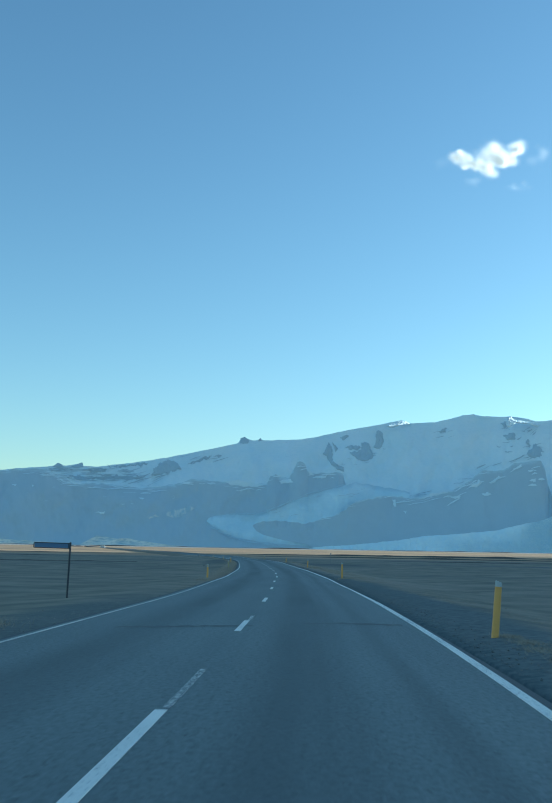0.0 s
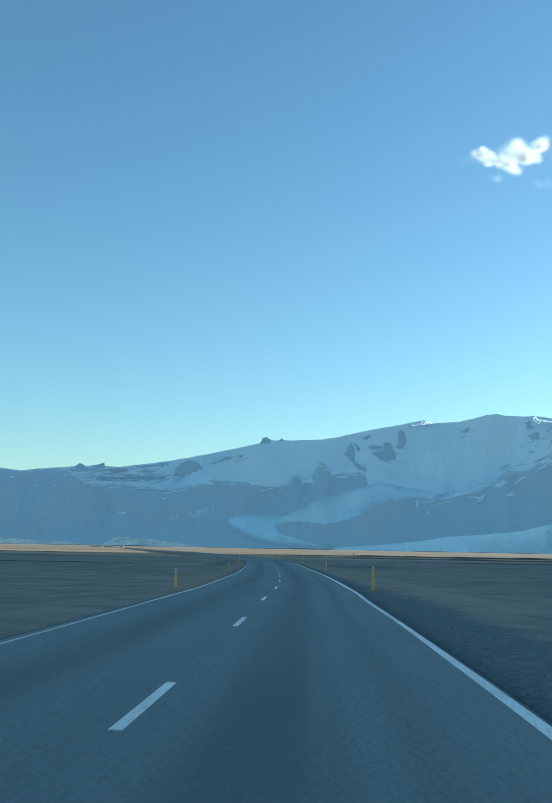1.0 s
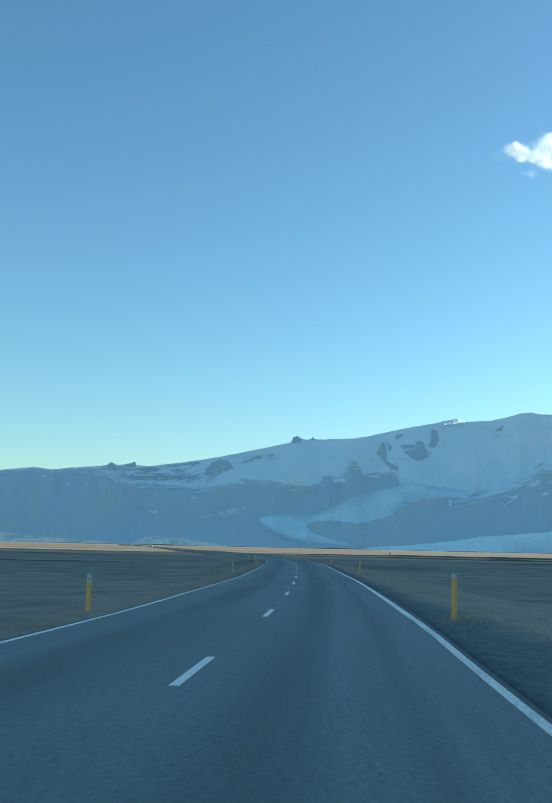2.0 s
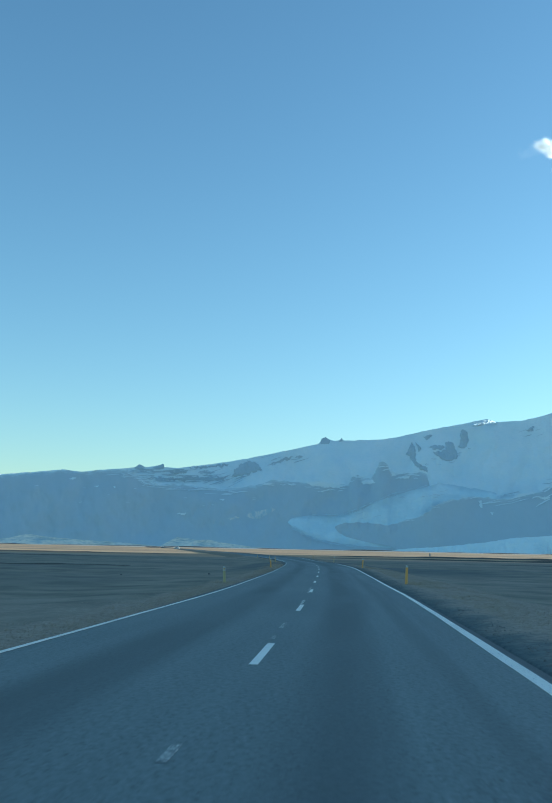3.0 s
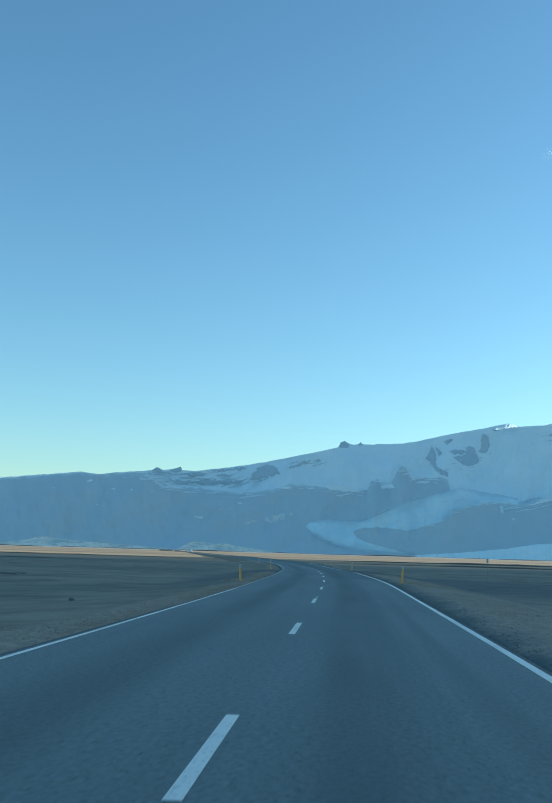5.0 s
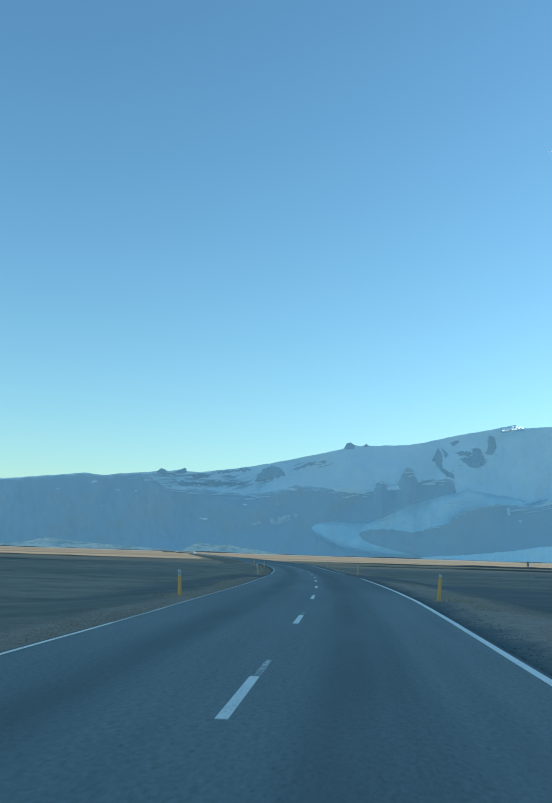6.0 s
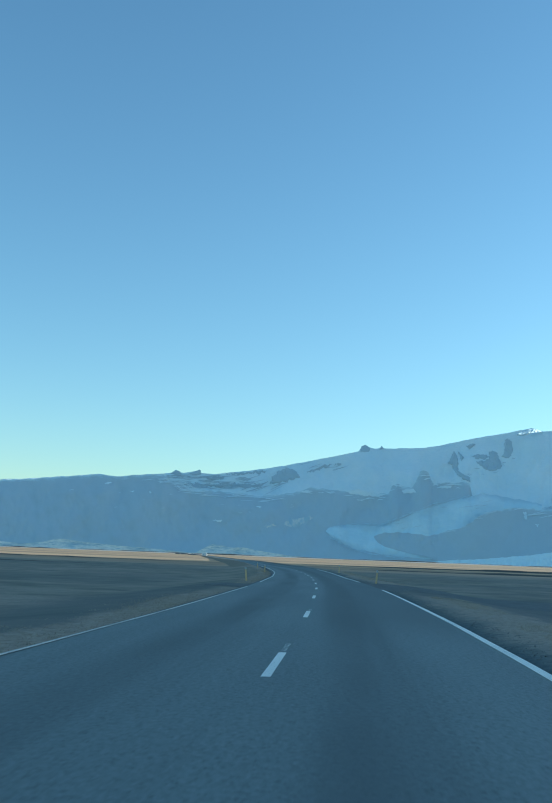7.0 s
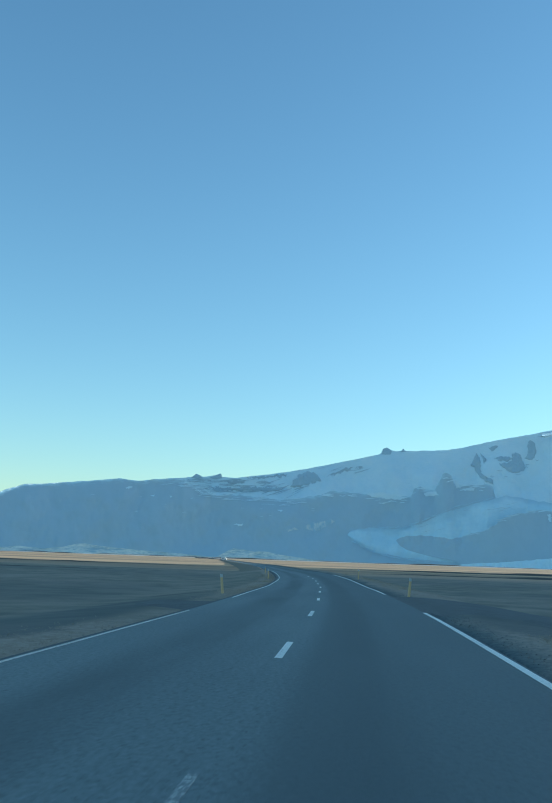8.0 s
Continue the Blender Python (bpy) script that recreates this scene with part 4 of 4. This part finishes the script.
# posts beyond y 190: the washed-out look of distance put into their colour
TAN = plain_material("pale_tan_plastic", (0.72, 0.53, 0.29), 0.6, 0.3, 0.2)
pale = delineator(TAN, "pale tan road marker post on the grass verge", 0.80, False)
for n, (x, y, lean) in enumerate(POSTS):
    at = pose(x, y, ground_z(x, y) + (0.05 if n == 0 else 0.14 if n == 1 else -0.1 if n == 7 else 0.0), 0, lean, math.degrees(math.atan2(-(centre(y + 1) - centre(y - 1)), 2)))
    if n == 0:
        first.matrix_world = at
    elif n == 7:
        bleached.matrix_world = at
    elif n == 4:
        pale.matrix_world = at
    elif n == 6:
        capped.matrix_world = at
    else:
        copy_thing(pale if y > 190 else first if n < 6 else capped, at)


# ---- road signs ----
STEEL = plain_material("dark_galvanised_steel", (0.045, 0.05, 0.06), 0.5, 0.5, 0.3, 5.0)
PALE_STEEL = plain_material("pale_galvanised_steel", (0.34, 0.35, 0.35), 0.5, 0.5, 0.3, 5.0)
SIGN_FACE = plain_material("blue_grey_sign_sheet", (0.14, 0.23, 0.38), 0.45, 0.4, 0.2, 3.0)


def tube(bm, a, b, r, n=10):
    a, b = Vector(a), Vector(b)
    way = (b - a).normalized()
    u = way.orthogonal().normalized()
    w = way.cross(u)
    rings = [[bm.verts.new(p + (u * math.cos(2 * math.pi * k / n) + w * math.sin(2 * math.pi * k / n)) * r) for k in range(n)] for p in (a, b)]
    loft(rings, bm)


def flag_sign():
    sign = new("road_sign")
    bm = bmesh.new()
    tube(bm, (0, 0, -0.3), (0, 0, 2.24), 0.035)
    part("pole", bm, STEEL, sign)
    bm = bmesh.new()
    box(bm, -1.34, -0.03, -0.012, 0.012, 2.02, 2.20)
    panel = part("panel", bm, SIGN_FACE, sign, "blue-grey sheet metal panel")
    bm = bmesh.new()
    for z in (2.005, 2.195):
        box(bm, -1.37, 0.04, -0.03, 0.03, z - 0.014, z + 0.014, 0.004)
    for x in (-1.37, -0.06):
        box(bm, x - 0.014, x + 0.014, -0.03, 0.03, 2.019, 2.181, 0.004)
    part("frame", bm, STEEL, panel)
    return tagged(sign, "narrow flag-shaped road sign on a thin dark pole", "road sign")


flag_sign().matrix_world = pose(-7.76, 36.4, ground_z(-7.76, 36.4) - 0.16, 0, 1.0, 2)


def pole_sign():
    sign = new("road_sign")
    bm = bmesh.new()
    tube(bm, (0, 0, -0.3), (0, 0, 2.55), 0.016)
    part("pole", bm, PALE_STEEL, sign)
    bm = bmesh.new()
    box(bm, -0.10, 0.10, -0.04, -0.022, 2.12, 2.55, 0.006)
    part("panel", bm, PALE_STEEL, sign, "small grey metal plate")
    return tagged(sign, "small grey sign plate on a pole beside the side road", "road sign")


pole_sign().matrix_world = pose(12.8, 214.9, ground_z(12.8, 214.9), 0, 0, -10)


# ---- far parked vans ----
CAR_PAINT = plain_material("white_car_paint", (0.8, 0.8, 0.8), 0.3, 0.5, 0.05)
GLASS = plain_material("dark_car_glass", (0.03, 0.035, 0.04), 0.1, 0.6, 0.1)
RUBBER = plain_material("black_rubber", (0.03, 0.03, 0.03), 0.8, 0.2, 0.1)


def van():
    thing = new("camper_van")
    bm = bmesh.new()
    box(bm, -3.1, 2.2, -1.05, 1.05, 0.45, 2.85, 0.12)
    body = part("body", bm, CAR_PAINT, thing)
    bm = bmesh.new()
    box(bm, 2.16, 3.2, -1.0, 1.0, 0.45, 1.35, 0.15)
    part("bonnet", bm, CAR_PAINT, body)
    bm = bmesh.new()
    box(bm, 2.15, 2.6, -0.95, 0.95, 1.36, 2.1, 0.1)
    part("windscreen", bm, GLASS, thing, "dark windscreen")
    bm = bmesh.new()
    box(bm, -1.6, 0.2, -1.07, -1.0, 1.5, 2.1, 0.02)
    part("side_window", bm, GLASS, thing, "dark side window")
    for x in (-2.0, 2.2):
        for y in (-0.95, 0.95):
            bm = bmesh.new()
            tube(bm, (x, y - 0.12, 0.38), (x, y + 0.12, 0.38), 0.38, 16)
            part("wheel", bm, RUBBER, thing)
    return tagged(thing, "white camper van far off beside the road", "van", "vans far ahead")


first_van = van()
for n, (x, y, turn) in enumerate(((-347.0, 1770.0, 12), (-232.0, 1300.0, -8))):
    at = pose(x, y, ground_z(x, y) + 0.01, 0, 0, turn)
    if n:
        copy_thing(first_van, at)
    else:
        first_van.matrix_world = at


def mound(long, deep, high, seed):
    """A low uneven heap of dark gravel."""
    bm = bmesh.new()
    bmesh.ops.create_icosphere(bm, subdivisions=4, radius=1.0)
    for v in bm.verts:
        k = 1 + 0.35 * noise.fractal((v.co.x * 1.7, v.co.y * 1.7, v.co.z * 1.7 + seed), 0.9, 2.0, 4)
        v.co = Vector((v.co.x * long * k, v.co.y * deep * k, max(v.co.z, -0.2) * high * k))
    me = bpy.data.meshes.new("gravel_mound")
    bm.to_mesh(me)
    bm.free()
    me.materials.append(GRAVEL)
    return tagged(new("gravel_mound", me), "low dark gravel mound beside the far road", "mound", "mounds beside the far road")


for n, (x, y, long, high) in enumerate(((-358, 1764, 5, 1.6), (-366, 1740, 6, 1.4), (-345, 1700, 6, 1.6), (-336, 1640, 7, 1.5), (-301, 1560, 8, 1.3), (-285, 1500, 9, 1.1), (-268, 1420, 9, 1.0))):
    mound(long, 3.0, high, n).matrix_world = pose(x, y, ground_z(x, y))


ROCK_STONE = plain_material("dark_lava_rock", (0.15, 0.15, 0.145), 0.95, 0.1, 0.4, 3.0)
for n, (x, y, size) in enumerate(((-10.25, 141.5, 0.11), (-16.4, 137.6, 0.07))):
    bm = bmesh.new()
    bmesh.ops.create_icosphere(bm, subdivisions=3, radius=size)
    for v in bm.verts:
        v.co *= 1 + 0.45 * noise.fractal((v.co.x * 4, v.co.y * 4, v.co.z * 4 + n * 9), 0.9, 2.0, 3)
        v.co.z *= 0.7
    me = bpy.data.meshes.new("rock")
    bm.to_mesh(me)
    bm.free()
    me.materials.append(ROCK_STONE)
    rock = tagged(new("rock", me), "small dark lava rock on the plain", "rock", "rocks on the plain")
    rock.matrix_world = pose(x, y, ground_z(x, y) + size * 0.2)


# ---- dry grass along the verges ----
# thicker tufts: place, spread, blades
TUFTS = [(4.35, 17.7, 0.13, 350), (4.4, 16.6, 0.16, 400), (4.3, 15.2, 0.18, 450), (4.15, 13.8, 0.16, 300), (-6.3, 20.0, 0.35, 2200), (-7.2, 20.8, 0.5, 2200), (4.9, 66.8, 0.3, 500), (4.5, 115.4, 0.3, 500), (-5.4, 115.0, 0.3, 400), (2.6, 164.3, 0.4, 500), (-7.4, 163.6, 0.4, 500)]


def grass(count, seed):
    pick = random.Random(seed)
    verts, faces = [], []
    while count:
        y = pick.uniform(2, 300)
        side = pick.choice((-1, 1))
        off = -4.1 - abs(pick.gauss(0, 0.7)) if side < 0 else 5.0 + abs(pick.gauss(0, 1.7)) + 1.5 * min(max((60 - y) / 35, 0), 1)
        if side < 0 and y < 60 and pick.random() < (0.97 if y < 40 else 0.8):
            continue
        if side > 0 and y < 55 and pick.random() < 0.75:
            continue
        if (side > 0 and (193 < y < 224 or (178 < y < 202 and off > 6.4))) or (side < 0 and pick.random() > (abs(y - 203.5) - 5) / 15):
            continue
        p = on_road(y, off)
        if noise.noise((p.x * 0.25, p.y * 0.12, 9)) < pick.uniform(-0.5, 0.3):
            continue
        count -= 1
        base = ground_z(p.x, p.y) - 0.02
        for _ in range(6):
            x, yy = p.x + pick.gauss(0, 0.09), p.y + pick.gauss(0, 0.09)
            h, w, t = pick.uniform(0.02, 0.075), pick.uniform(0.003, 0.006), pick.uniform(0, math.tau)
            dx, dy = math.cos(t), math.sin(t)
            lx, ly = pick.gauss(0, 0.07), pick.gauss(0, 0.07)
            n = len(verts)
            verts += [(x - dx * w, yy - dy * w, base), (x + dx * w, yy + dy * w, base), (x + lx * 0.5 + dx * w * 0.7, yy + ly * 0.5 + dy * w * 0.7, base + h * 0.6), (x + lx * 0.5 - dx * w * 0.7, yy + ly * 0.5 - dy * w * 0.7, base + h * 0.6), (x + lx * 1.4, yy + ly * 1.4, base + h)]
            faces += [(n, n + 1, n + 2, n + 3), (n + 3, n + 2, n + 4)]
    for cx, cy, spread, number in TUFTS:
        for _ in range(number):
            x, yy = cx + pick.gauss(0, spread), cy + pick.gauss(0, spread * 2)
            if abs(x - centre(yy)) < 4.0:
                continue
            base = ground_z(x, yy) - 0.02
            h, w, t = pick.uniform(0.03, 0.10 if cx > 4 and cy < 30 else 0.2), pick.uniform(0.004, 0.008), pick.uniform(0, math.tau)
            dx, dy, lx, ly = math.cos(t) * w, math.sin(t) * w, pick.gauss(0, 0.1), pick.gauss(0, 0.1)
            n = len(verts)
            verts += [(x - dx, yy - dy, base), (x + dx, yy + dy, base), (x + lx, yy + ly, base + h)]
            faces.append((n, n + 1, n + 2))
    return tagged(mesh_object("dry_grass", verts, faces, STRAW), "dry yellow grass along the road's verges", "grass", kind="stuff")


grass(26000, 11)


# ---- loose stones on the shoulders ----
def stones(count, seed):
    pick = random.Random(seed)
    verts, faces = [], []
    shape = [(1, 0, 0), (-1, 0, 0), (0, 1, 0), (0, -1, 0), (0, 0, 1), (0, 0, -0.4)]
    sides = [(0, 2, 4), (2, 1, 4), (1, 3, 4), (3, 0, 4), (2, 0, 5), (1, 2, 5), (3, 1, 5), (0, 3, 5)]
    for _ in range(count):
        y = pick.uniform(4, 240)
        side = 1 if pick.random() < 0.9 else -1
        p = on_road(y, side * (4.05 + abs(pick.gauss(0, 0.33))))
        size, n = 0.010 + 0.022 * pick.random() ** 3, len(verts)
        z = ground_z(p.x, p.y) + size * 0.2
        turn = Euler((pick.uniform(-0.5, 0.5), pick.uniform(-0.5, 0.5), pick.uniform(0, 6.3))).to_matrix()
        for c in shape:
            q = turn @ Vector((c[0] * pick.uniform(0.7, 1.3), c[1] * pick.uniform(0.6, 1.1), c[2] * pick.uniform(0.5, 0.9))) * size
            verts.append((p.x + q.x, p.y + q.y, z + q.z))
        faces += [tuple(n + k for k in f) for f in sides]
    return tagged(mesh_object("loose_stones", verts, faces, STONE), "loose dark stones along the road's gravel shoulders", "stones", kind="stuff")


STONE = plain_material("dark_basalt_stone", (0.30, 0.295, 0.28), 0.9, 0.2, 0.5, 2.0)
stones(9000, 21)
